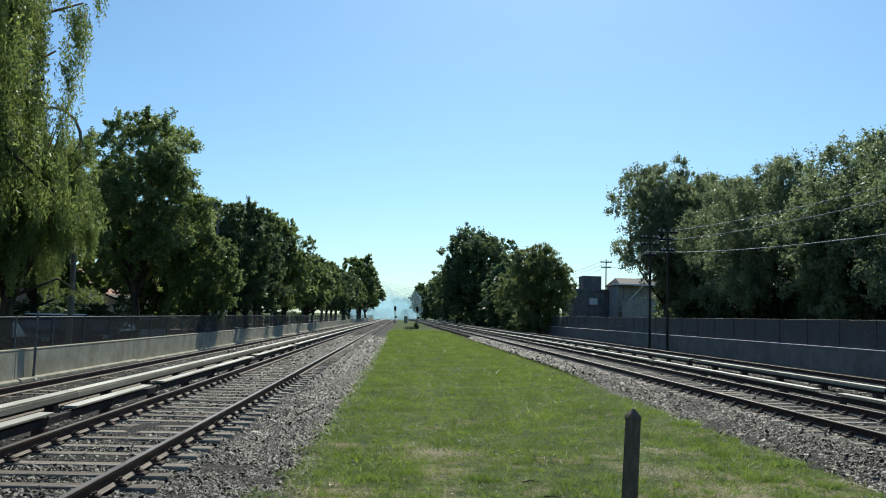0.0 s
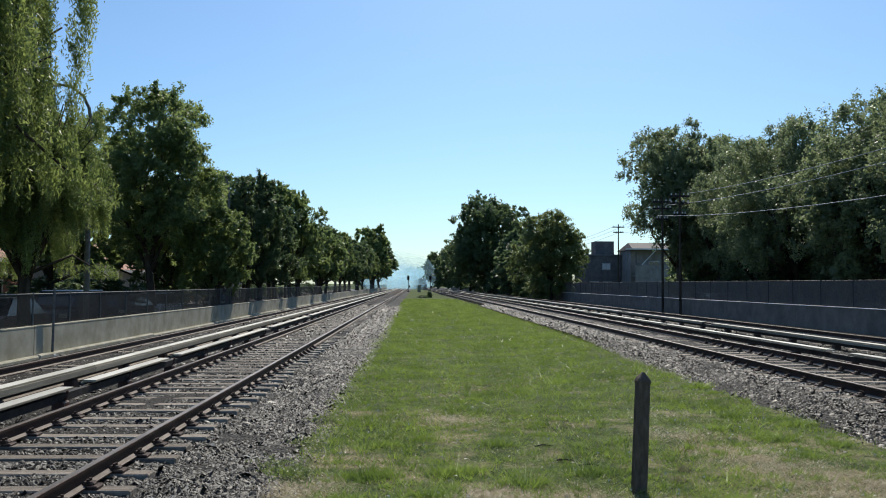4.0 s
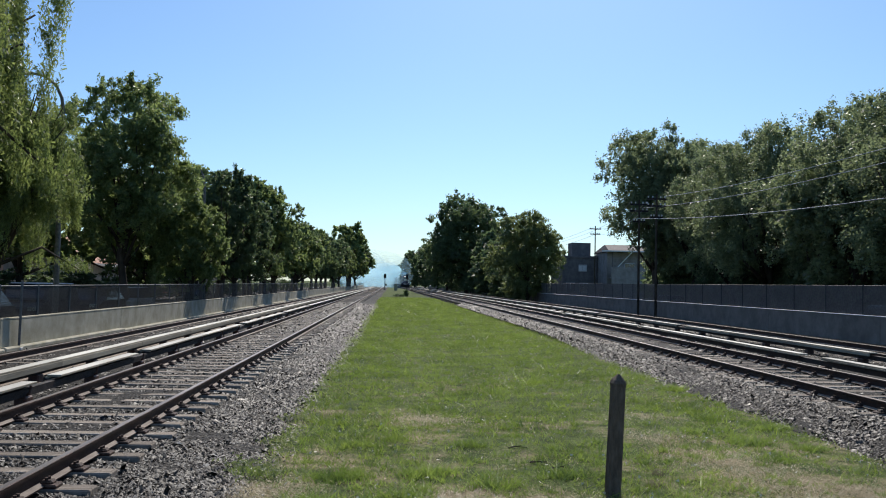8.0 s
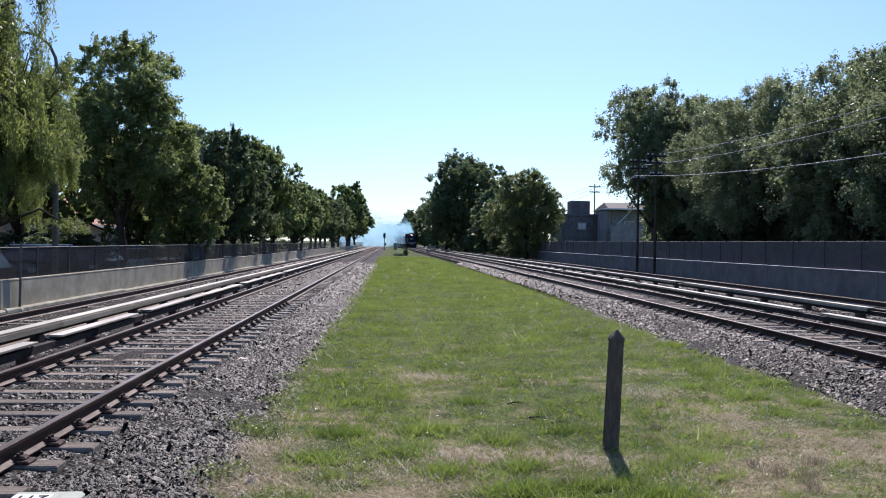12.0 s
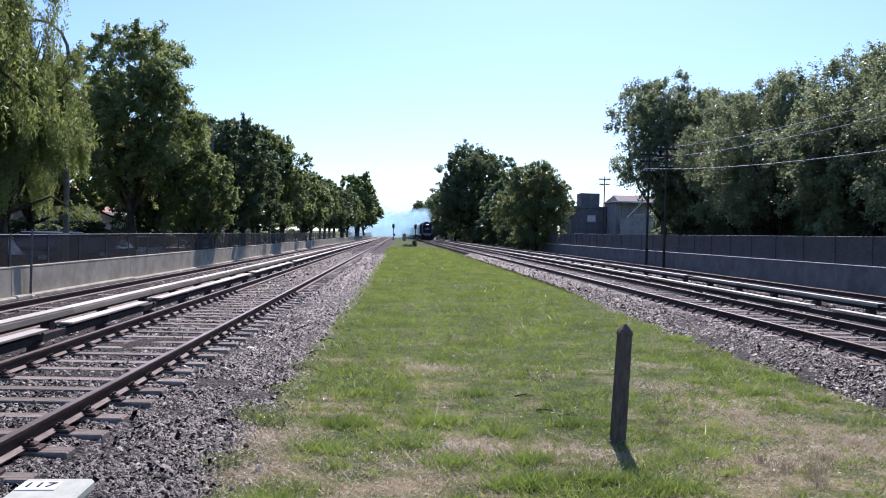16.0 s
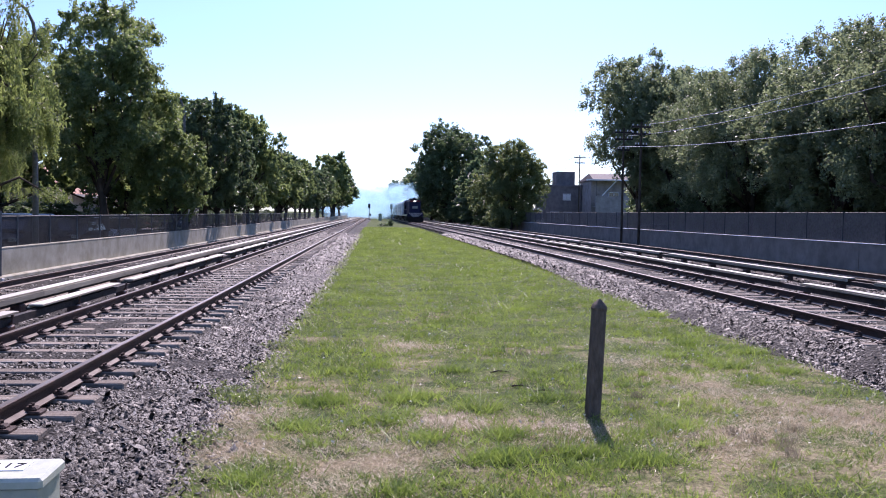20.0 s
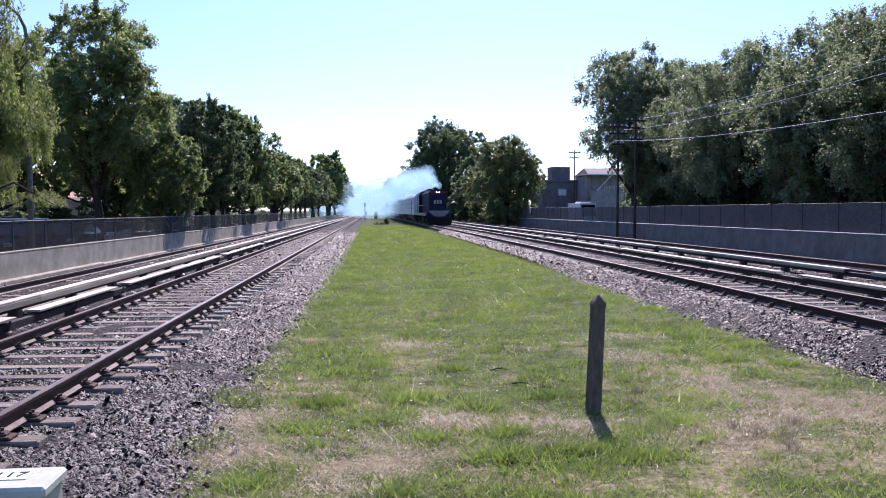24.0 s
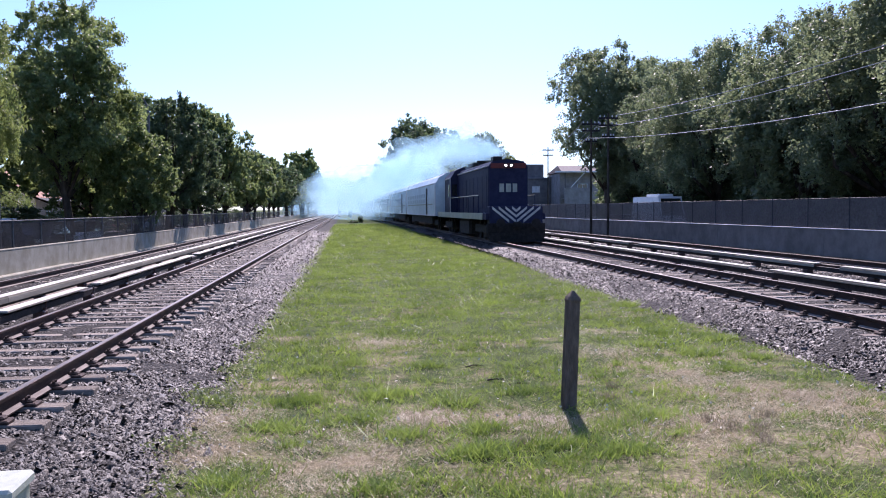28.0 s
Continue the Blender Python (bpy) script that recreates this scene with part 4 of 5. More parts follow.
def buildings():
    # east: house with a tiled gable beside the line, and the dark flat-roofed block with a roof tank room
    t = thing("apartment_block", "dark flat-roofed block with a boxy roof room and white window panels", "building", at=pose(25.1, 122, 0), group="houses")
    part("wall", Mesh().prism([(0, -0.1), (5.2, -0.1), (5.2, 6.3), (0, 6.3)], 0, 9), DARKW, t)
    part("parapet", Mesh().box(-0.15, 5.35, -0.15, 9.1, 6.304, 6.6, 0.03), DARKW, t)
    part("roof_room", Mesh().box(1.6, 4.4, 1.0, 4.0, 6.61, 8.6, 0.04), DARKW, t)
    part("chimney", Mesh().tube([(0.4, 0.8, 6.6), (0.4, 0.8, 7.1), (0.4, 0.8, 7.2)], [0.16, 0.16, 0.3], 8), BLACK, t)
    upper = window(t, 3.0, -0.012, 4.3, 1.2, 1.0)
    # white panels added over the glass for the pair of bright panes
    part("blind", Mesh().box(-0.52, -0.05, -0.03, -0.01, 0.1, 0.9).box(0.05, 0.52, -0.03, -0.01, 0.1, 0.9), WHITE, upper, "white panels standing in for bright window panes")
    for x in (1.2, 3.2):
        window(t, x, -0.012, 1.2, 1.3, 1.4)
    t = thing("house", "two-storey house with a pale roof and shaded porch", "house", at=pose(30.1, 115.5, 0), group="houses")
    part("wall", Mesh().box(0.3, 9.0, 1.3, 8.0, -0.1, 7.05, 0.02), HOUSEW, t)
    part("parapet", Mesh().box(0.6, 9.0, -0.1, 0.12, -0.1, 4.9, 0.02), HOUSEW, t)
    part("porch_floor", Mesh().box(0.6, 9.0, 0.125, 1.29, 3.3, 3.5), HOUSEW, t)
    part("roof", Mesh().add([(0.1, -0.5, 7.16), (9.3, -0.5, 7.16), (9.3, 3.6, 8.2), (0.5, 3.6, 8.2), (0.1, 8.4, 7.1), (9.3, 8.4, 7.1), (0.1, -0.5, 7.06), (9.3, -0.5, 7.06), (0.1, 8.4, 7.06), (9.3, 8.4, 7.06)], [(0, 1, 2, 3), (3, 2, 5, 4), (0, 3, 4), (1, 5, 2), (6, 8, 9, 7), (0, 6, 7, 1), (0, 4, 8, 6), (1, 7, 9, 5), (4, 5, 9, 8)]), GREYROOF, t)
    part("fascia", Mesh().box(-0.9, 9.4, -0.62, -0.51, 7.04, 7.22, 0.01), WHITE, t)
    part("brace", Mesh().tube([(1.5, -0.15, 4.95), (3.4, -0.45, 7.0)], 0.07, 6), WHITE, t)
    part("porch_post", Mesh().box(0.65, 0.8, -0.05, 0.1, 4.905, 7.03, 0.01), DARKW, t)
    window(t, 3.6, 1.288, 4.2, 1.5, 1.3)
    window(t, 6.4, 1.288, 4.2, 1.5, 1.3)
    # west: low houses behind the trees
    for k, (y, w, wm, lab) in enumerate(((26, 12, RENDERW, "low white rendered house with a tiled roof behind the trees"), (40, 11, BRICKW, "low brick house with a tiled roof behind the trees"), (53, 12, RENDERW, "pale rendered house behind the street trees"), (68, 12, RENDERW, "white rendered house with wide windows behind the trees"), (84, 13, BRICKW, "brick house with a tiled roof behind the street trees"), (102, 15, RENDERW, "pale rendered house far along the western street"), (125, 18, RENDERW, "long pale rendered house far along the western street"))):
        gable_house(lab, pose(-24, y + w / 2, 0, 0, 0, 90), w, 8, 3.2 + 0.3 * (k % 3), 5.0 + 0.4 * (k % 2), wm, TILEROOF, [(-w / 4, 0.9, 1.5, 1.3), (w / 4, 0.9, 1.5, 1.3), (0, 0.9, 1.2, 1.4)])


# ---- street things ----
def car(label, paint, at, van=False, tall=1.95, length=5.2):
    """A car with its nose towards -y: body, cabin, windows, wheels, lamps."""
    t = thing("van" if van else "car", label, "van" if van else "car", at=at, group="vehicles on the streets")
    L, W = (length, 1.95) if van else (4.1, 1.68)
    h1, h2 = (1.0, tall) if van else (0.92, 1.46)
    b = Mesh()
    lower = [(0, 0.35), (0.08, 0.7), (0.95, h1), (L - 0.15, h1), (L, 0.75), (L - 0.05, 0.32)]
    n = len(lower)
    vs = [(-W / 2, y, z) for y, z in lower] + [(W / 2, y, z) for y, z in lower]
    b.add(vs, [(k, (k + 1) % n, n + (k + 1) % n, n + k) for k in range(n)] + [tuple(range(n - 1, -1, -1)), tuple(range(n, 2 * n))])
    part("body", b, paint, t)
    ca, cb, cc, cd = (0.8, 1.5, L - 0.3, L - 0.1) if van else (1.0, 1.65, 3.2, 3.85)
    m = Mesh()
    i = 0.14
    base = [(-W / 2 + 0.03, ca, h1 + 0.002), (W / 2 - 0.03, ca, h1 + 0.002), (W / 2 - 0.03, cd, h1 + 0.002), (-W / 2 + 0.03, cd, h1 + 0.002)]
    top = [(-W / 2 + i, cb, h2), (W / 2 - i, cb, h2), (W / 2 - i, cc, h2), (-W / 2 + i, cc, h2)]
    m.add(base + top, [(0, 1, 5, 4), (1, 2, 6, 5), (2, 3, 7, 6), (3, 0, 4, 7)], 0 if van else 1)
    m.add(base + top, [(4, 5, 6, 7)], 0)
    cab = part("cabin", m, [paint, GLASS], t)
    part("roof", Mesh().box(-W / 2 + i - 0.02, W / 2 - i + 0.02, cb - 0.03, cc + 0.03, h2 + 0.003, h2 + 0.05, 0.02), paint, t)
    if van:
        part("windscreen", Mesh().add([(-0.8, 0.85, 1.08), (0.8, 0.85, 1.08), (0.72, 1.4, tall - 0.1), (-0.72, 1.4, tall - 0.1)], [(0, 1, 2, 3)]), GLASS, t)
    wd = Mesh().tube([(-0.1, 0, 0), (0.1, 0, 0)], 0.31, 16).data("tyre", [BLACK])
    rd = Mesh().tube([(-0.105, 0, 0), (0.105, 0, 0)], 0.18, 12).data("rim", [BOXMAT])
    for x in (-W / 2 + 0.12, W / 2 - 0.12):
        for y in (0.8, L - 0.85):
            w = part("wheel", wd, None, t, at=pose(x, y, 0.31))
            part("rim", rd, None, w)
    for x in (-W / 2 + 0.25, W / 2 - 0.25):
        part("headlight", Mesh().box(x - 0.16, x + 0.16, 0.0, 0.1, 0.6, 0.76, 0.02), BOXTOP, t)
        part("tail_light", Mesh().box(x - 0.1, x + 0.1, L - 0.08, L + 0.01, 0.65, 0.9, 0.02), CARPAINT[3], t)
    return t


def parked():
    # a light-coloured van: its dark paint imitates the shade behind the fence
    v = car("pale van painted dark for the shade, with a white roof panel, parked on the street", CARPAINT[1], pose(-15.2, 34.5, 0.01), True, 1.62, 4.6)
    part("roof_panel", Mesh().box(-0.8, 0.8, 1.5, 4.2, 1.674, 1.71, 0.02), CARPAINT[0], v)
    car("dark hatchback parked behind the low wall", CARPAINT[1], pose(-14.4, 39.5, 0.01))
    car("dark hatchback parked near the crossing behind the low wall", CARPAINT[1], pose(-14.4, 27.0, 0.01))
    car("white car parked behind the low wall", CARPAINT[0], pose(-14.4, 44.5, 0.01))
    car("dark car parked far along the western street", CARPAINT[1], pose(-14.4, 60.0, 0.01))
    car("silver car parked in the shade of the eastern trees", CARPAINT[2], pose(21.9, 62.0, 0.01))


def utility_pole(label, x, y, h, arms, cat="utility pole"):
    t = thing("utility_pole", label, cat, at=pose(x, y, 0), group="utility poles")
    part("mast", Mesh().tube([(0, 0, -0.1), (0, 0, h)], [0.1, 0.07], 10), BARK, t)
    for z, w in arms:
        a = part("crossarm", Mesh().box(-w, w, -0.06, 0.06, z - 0.06, z + 0.06, 0.01), DARKSTEEL, t)
        for s in (-0.85, -0.4, 0.4, 0.85):
            part("insulator", Mesh().tube([(s * w, 0, z + 0.06), (s * w, 0, z + 0.13), (s * w, 0, z + 0.2)], [0.03, 0.06, 0.035], 8), WHITE, a)
    return t


def wire(pts, sag, label):
    """A hanging line through supports."""
    m = Mesh()
    out = []
    for a, b in zip(pts, pts[1:]):
        a, b = Vector(a), Vector(b)
        for k in range(13):
            u = k / 12
            out.append(a.lerp(b, u) - Vector((0, 0, sag * 4 * u * (1 - u))))
    m.tube(out, 0.017, 5)
    ob = new("overhead_wire", m.data("overhead_wire", [WIRE], True))
    tagged(ob, label, "wire", "overhead wires")


WIRE = mat("weathered_cable", (0.25, 0.25, 0.26), (0.4, 0.4, 0.42), 10, 0.35, 0.0, 40, metal=0.6)


def street_lamps():
    """Tall bent steel lamps over the western street."""
    t = thing("street_lamp", "tall dark steel street lamp with a curved arm", "street lamp", at=pose(-11.7, 29.8, 0), group="street lamps")
    part("pole", Mesh().tube([(0, 0, -0.1), (0, 0, 4), (0, 0, 7.9)], [0.11, 0.09, 0.07], 10), FPOST, t)
    part("arm", Mesh().tube([(0, 0, 7.9), (-0.06, 0, 8.3), (-0.28, 0, 8.75), (-0.68, 0, 9.05), (-1.2, 0, 9.15)], [0.065, 0.06, 0.055, 0.05, 0.045], 8), FPOST, t)
    part("luminaire", Mesh().box(-1.7, -1.15, -0.13, 0.13, 9.08, 9.2, 0.05), BOXMAT, t)
    for y in (52.0, 75.0, 98.0, 122.0):
        copy_thing(t, pose(-11.7, y, 0))


def overhead():
    street_lamps()
    utility_pole("wooden utility pole with crossarms above the roofs", 27.3, 111.3, 10.3, [(9.9, 0.8), (9.2, 0.7)])
    for y, lab in ((61.65, "tall dark utility pole with crossarms before the eastern wall"), (57.5, "tall dark utility pole paired with another before the eastern wall")):
        utility_pole(lab, 18.45, y, 8.7, [(8.35, 0.7), (7.85, 0.7), (7.05, 0.45)])
    utility_pole("dark utility pole beside the eastern wall", 18.45, 12, 8.6, [(8.0, 0.75), (7.4, 0.6), (5.5, 0.3)])
    for dx, ya, za, zb, sag in ((-0.3, 61.65, 7.3, 5.55, 0.65), (0.3, 61.65, 8.1, 7.5, 0.7), (0.6, 57.5, 8.55, 8.15, 0.62)):
        wire([(18.45 + dx, 12, zb), (18.45 + dx, ya, za)], sag, "overhead line glinting in the sun above the eastern wall")
    for dx, z in ((-0.6, 10.0), (0.6, 10.0), (0.3, 9.3)):
        wire([(27.3 + dx, 111.3, z), (18.45 + dx, 61.65, z - 1.4)], 0.7, "overhead line between the utility poles")
        wire([(27.3 + dx, 111.3, z), (22 + dx, 170, z)], 1.2, "overhead line between the utility poles")


def signal(label, x, y, h):
    t = thing("railway_signal", label, "railway signal", at=pose(x, y, 0), group="signals")
    part("mast", Mesh().tube([(0, 0, -0.1), (0, 0, h)], 0.09, 8), BLACK, t)
    hd = part("signal_head", Mesh().box(-0.3, 0.3, -0.12, 0.12, h - 0.9, h + 0.25, 0.08), BLACK, t)
    for z in (h - 0.6, h - 0.1):
        part("visor", Mesh().tube([(0, -0.12, z), (0, -0.4, z)], [0.14, 0.15], 10, caps=False), BLACK, hd)
    part("relay_case", Mesh().box(0.1, 0.5, -0.15, 0.15, h * 0.3, h * 0.3 + 0.5, 0.03), BLACK, t)
    part("base", Mesh().box(-0.35, 0.35, -0.35, 0.35, -0.1, 0.25, 0.04), DARKW, t)


def lineside():
    signal("slender black colour-light signal beside the western tracks", -1.9, 215, 4.0)
    signal("slender black colour-light signal beside the train's track", 3.6, 205, 3.9)
    c = thing("relay_cabinet", "grey-green lineside equipment cabinet on the grass", "cabinet", at=pose(0.9, 212, 0))
    part("case", Mesh().box(-0.42, 0.42, -0.4, 0.4, 0, 1.7, 0.05), BOXMAT, c)
    part("door", Mesh().box(-0.35, 0.35, -0.43, -0.405, 0.15, 1.55, 0.01), BOXMAT, c)
    part("lid", Mesh().box(-0.48, 0.48, -0.46, 0.46, 1.704, 1.78, 0.03), DARKW, c)
    rng = np.random.default_rng(8)
    for k, (x, y, r, h) in enumerate(((1.1, 124, 0.6, 0.25), (2.1, 126, 0.3, 0.7))):
        P = rng.normal(0, 1, (900, 3)) * (r * 0.5, r * 0.4, h * 0.4) + (0, 0, h * 0.45)
        P[:, 2] = np.abs(P[:, 2])
        V, F = leaf_quads(rng, P, 0.22, 0.5)
        ob = part("low_shrub", raw_mesh("low_shrub", V, F, [LEAF_B]), None, at=pose(x, y, 0))
        tagged(ob, "low dark weed clump on the mown grass", "shrub", "weed clumps")
    # marker post in the grass
    t = thing("marker_post", "old dark square marker post with a pointed top", "post", at=pose(2.22, 8.22, 0, 0, 2.2, 4))
    m = Mesh()
    w0, w1, hgt = 0.067, 0.063, 1.1
    rings = [(-0.15, w0), (0.3, w0), (0.7, w1 * 1.03), (hgt - 0.02, w1), (hgt + 0.01, w1 * 1.12), (hgt + 0.04, w1 * 0.95), (hgt + 0.1, 0.012)]
    for z, w in rings:
        b = w * 0.75
        m.v += [(-w, -b, z), (-b, -w, z), (b, -w, z), (w, -b, z), (w, b, z), (b, w, z), (-b, w, z), (-w, b, z)]
    for k in range(len(rings) - 1):
        m.f += [(k * 8 + j, k * 8 + (j + 1) % 8, k * 8 + 8 + (j + 1) % 8, k * 8 + 8 + j) for j in range(8)]
    m.f.append(tuple(range((len(rings) - 1) * 8, len(rings) * 8)))
    m.mi = [0] * len(m.f)
    part("shaft", m, POSTMAT, t)
    # numbered box on the ballast shoulder
    t = thing("track_box", "grey-green steel track box with a white lid numbered 117", "equipment box", at=pose(-1.71, 4.2, 0.0, 0, 0, 2))
    part("body", Mesh().box(-0.15, 0.15, -0.15, 0.15, -0.05, 0.7, 0.01), BOXMAT, t)
    lid = part("lid", Mesh().box(-0.17, 0.17, -0.17, 0.17, 0.703, 0.75, 0.015), BOXTOP, t)
    cu = bpy.data.curves.new("number", "FONT")
    cu.body, cu.size, cu.align_x, cu.align_y, cu.extrude = "117", 0.105, "CENTER", "CENTER", 0.001
    cu.materials.append(BLACK)
    ob = new("number", cu)
    ob.parent = lid
    ob.matrix_basis = pose(-0.055, 0.03, 0.757)
    part("label_plate", Mesh().box(-0.15, 0.04, -0.04, 0.1, 0.7505, 0.755), WHITE, lid)


# ---- the train ----
def bogie(t, y, z=0.0):
    b = part("bogie", Mesh().box(-1.15, -1.0, -1.7, 1.7, 0.35, 0.75, 0.05).box(1.0, 1.15, -1.7, 1.7, 0.35, 0.75, 0.05).box(-0.99, 0.99, -0.3, 0.3, 0.4, 0.8, 0.05), UNDER, t, at=pose(0, y, z))
    for k in (-1.3, 0, 1.3):
        m = Mesh()
        for x in (-0.87, 0.87):
            m.tube([(x - 0.06, 0, 0), (x + 0.06, 0, 0)], 0.46, 18)
        m.tube([(-0.8, 0, 0), (0.8, 0, 0)], 0.08, 8)
        part("wheelset", m, UNDER, b, at=pose(0, k, 0.462))


def locomotive():
    """Hood unit, long hood first: y = 0 is its buffer beam, z = 0 the rail."""
    t = thing("locomotive", "dark blue diesel hood locomotive with white chevrons and lit headlights", "locomotive")
    part("frame", Mesh().box(-1.45, 1.45, 0.35, 19.9, 1.15, 1.45, 0.03), NAVY, t)
    part("walkway_edge", Mesh().box(-1.49, -1.455, 1.2, 19.2, 1.14, 1.46).box(1.455, 1.49, 1.2, 19.2, 1.14, 1.46), BOXMAT, t, "pale grey walkway edge")
    W, E, Hh = 1.0, 3.78, 4.14
    hood = [(-W, 1.455), (W, 1.455), (W, E), (W * 0.8, E + 0.25), (W * 0.45, Hh - 0.04), (0, Hh), (-W * 0.45, Hh - 0.04), (-W * 0.8, E + 0.25), (-W, E)]
    part("long_hood", Mesh().prism(hood, 0.9, 11.6), NAVY, t)
    nose = [(x * 0.97, z if z < 3.3 else 3.3 + (z - 3.3) * 0.97) for x, z in hood]
    part("nose", Mesh().prism([(x, z) for x, z in nose], 0.82, 0.897), NAVY, t)
    part("headlight_band", Mesh().box(-0.9, 0.9, 0.78, 0.817, 3.68, 3.94, 0.02), MAROON, t, "dull red band behind the headlights")
    for x in (-0.14, 0.14):
        lamp = part("headlight", Mesh().tube([(x, 0.74, 3.82), (x, 0.79, 3.82)], 0.12, 14), BLACK, t)
        part("lens", Mesh().tube([(x, 0.725, 3.82), (x, 0.738, 3.82)], 0.048, 14), BEAM, lamp)
    # company mark as plain strokes
    marks = Mesh()
    for x0, x1, z0, z1 in ((-0.45, -0.22, 2.5, 2.92), (-0.12, 0.14, 2.5, 2.92), (0.22, 0.45, 2.5, 2.92)):
        marks.box(x0, x1, 0.812, 0.818, z0, z1)
    part("company_mark", marks, BOXMAT, t, "plain pale grey blocks")
    part("pilot", Mesh().box(-1.3, 1.3, 0.2, 0.8, 0.98, 1.8, 0.04), NAVY, t)
    # nested chevrons that point down
    for k in range(5):
        z0, rise = 0.72 + 0.26 * k, 0.8
        for q in (-1, 1):
            lo, hi = max(0.0, (1.0 - z0) / rise), min(1.26, (1.66 - z0) / rise)
            if hi - lo > 0.1:
                m = Mesh().add([(q * u, y, z0 + rise * u + dz) for y in (0.192, 0.199) for u, dz in ((lo, 0), (hi, 0), (hi, 0.13), (lo, 0.13))], [(0, 1, 2, 3), (4, 7, 6, 5), (0, 4, 5, 1), (1, 5, 6, 2), (2, 6, 7, 3), (3, 7, 4, 0)])
                part("chevron", m, COPING, t)
    for x in (-0.85, 0.85):
        b = part("buffer", Mesh().tube([(x, 0.2, 0.98), (x, -0.25, 0.98)], 0.1, 10), UNDER, t)
        part("buffer_head", Mesh().tube([(x, -0.32, 0.98), (x, -0.255, 0.98)], 0.22, 14), UNDER, b)
    part("coupler", Mesh().box(-0.15, 0.15, -0.35, 0.2, 0.8, 1.05, 0.04), UNDER, t)
    part("buffer_beam", Mesh().box(-1.42, 1.42, 0.18, 0.345, 0.3, 0.975, 0.03), UNDER, t)
    part("plough", Mesh().prism([(-1.3, 0.08), (1.3, 0.08), (1.35, 0.5), (-1.35, 0.5)], 0.05, 0.17), UNDER, t)
    cab = [(-1.45, 1.455), (1.45, 1.455), (1.45, 3.6), (1.15, 4.05), (0.6, 4.3), (0, 4.36), (-0.6, 4.3), (-1.15, 4.05), (-1.45, 3.6)]
    part("cab", Mesh().prism(cab, 11.604, 14.2), NAVY, t)
    for s in (-1, 1):
        part("cab_window", Mesh().box(s * 1.455 - 0.01, s * 1.455 + 0.01, 12.1, 12.9, 2.45, 3.2), GLASS, t)
        part("front_window", Mesh().box(s * 1.22 - 0.15, s * 1.22 + 0.15, 11.575, 11.6, 2.5, 3.2), GLASS, t)
        hr = Mesh()
        hr.tube([(s * 1.44, 1.2, 2.35), (s * 1.44, 11.3, 2.35)], 0.022, 6)
        part("handrail", hr, BOXMAT, t)
        for y in np.arange(1.2, 11.6, 1.7):
            part("stanchion", Mesh().tube([(s * 1.44, y, 1.46), (s * 1.44, y, 2.34)], 0.02, 6), NAVY, t)
        for y in np.arange(1.3, 10.3, 1.35):
            part("hood_door", Mesh().box(s * 1.008 - 0.01, s * 1.008 + 0.01, y, y + 1.2, 1.7, 3.35), NAVY, t)
        # pale strips paint the sun's glint along the roof and cab edges
        part("roof_gutter", Mesh().box(s * 1.02 - 0.03, s * 1.02 + 0.03, 1.4, 11.5, 3.76, 3.83, 0.01), COPING, t, "roof gutter painted pale as if sunlit")
        part("corner_post", Mesh().box(s * 1.47 - 0.03, s * 1.47 + 0.03, 11.62, 11.72, 1.46, 3.6, 0.01), COPING, t, "cab corner post painted pale as a sunlit edge")
        part("cab_gutter", Mesh().box(s * 1.47 - 0.03, s * 1.47 + 0.03, 11.74, 14.2, 3.54, 3.61, 0.01), COPING, t, "roof gutter painted pale as if sunlit")
        part("steps", Mesh().box(s * 1.3 - 0.12, s * 1.3 + 0.12, 0.4, 0.95, 0.35, 0.42).box(s * 1.3 - 0.12, s * 1.3 + 0.12, 0.4, 0.95, 0.75, 0.82), UNDER, t)
    part("rear_hood", Mesh().prism([(x, z) for x, z in hood], 14.204, 18.0), NAVY, t)
    part("exhaust_stack", Mesh().box(-0.25, 0.25, 3.6, 4.3, 4.2, 4.45, 0.04), BLACK, t)
    for y in (6.5, 8.2, 9.9):
        part("roof_fan", Mesh().tube([(0, y, 4.2), (0, y, 4.36)], 0.62, 18), UNDER, t)
    part("fuel_tank", Mesh().box(-1.3, 1.3, 6.4, 10.2, 0.3, 1.14, 0.15), UNDER, t)
    # the body rides low on its springs, the hood set back behind an end platform
    low = ("frame", "walkway_edge", "pilot", "chevron", "buffer", "coupler", "plough", "steps", "fuel_tank")
    for c in t.children:
        c.matrix_basis = Matrix.Translation((0, 0 if c.name.startswith(low) else 1.25, -0.12)) @ c.matrix_basis
    bogie(t, 3.6)
    bogie(t, 16.2)
    return t


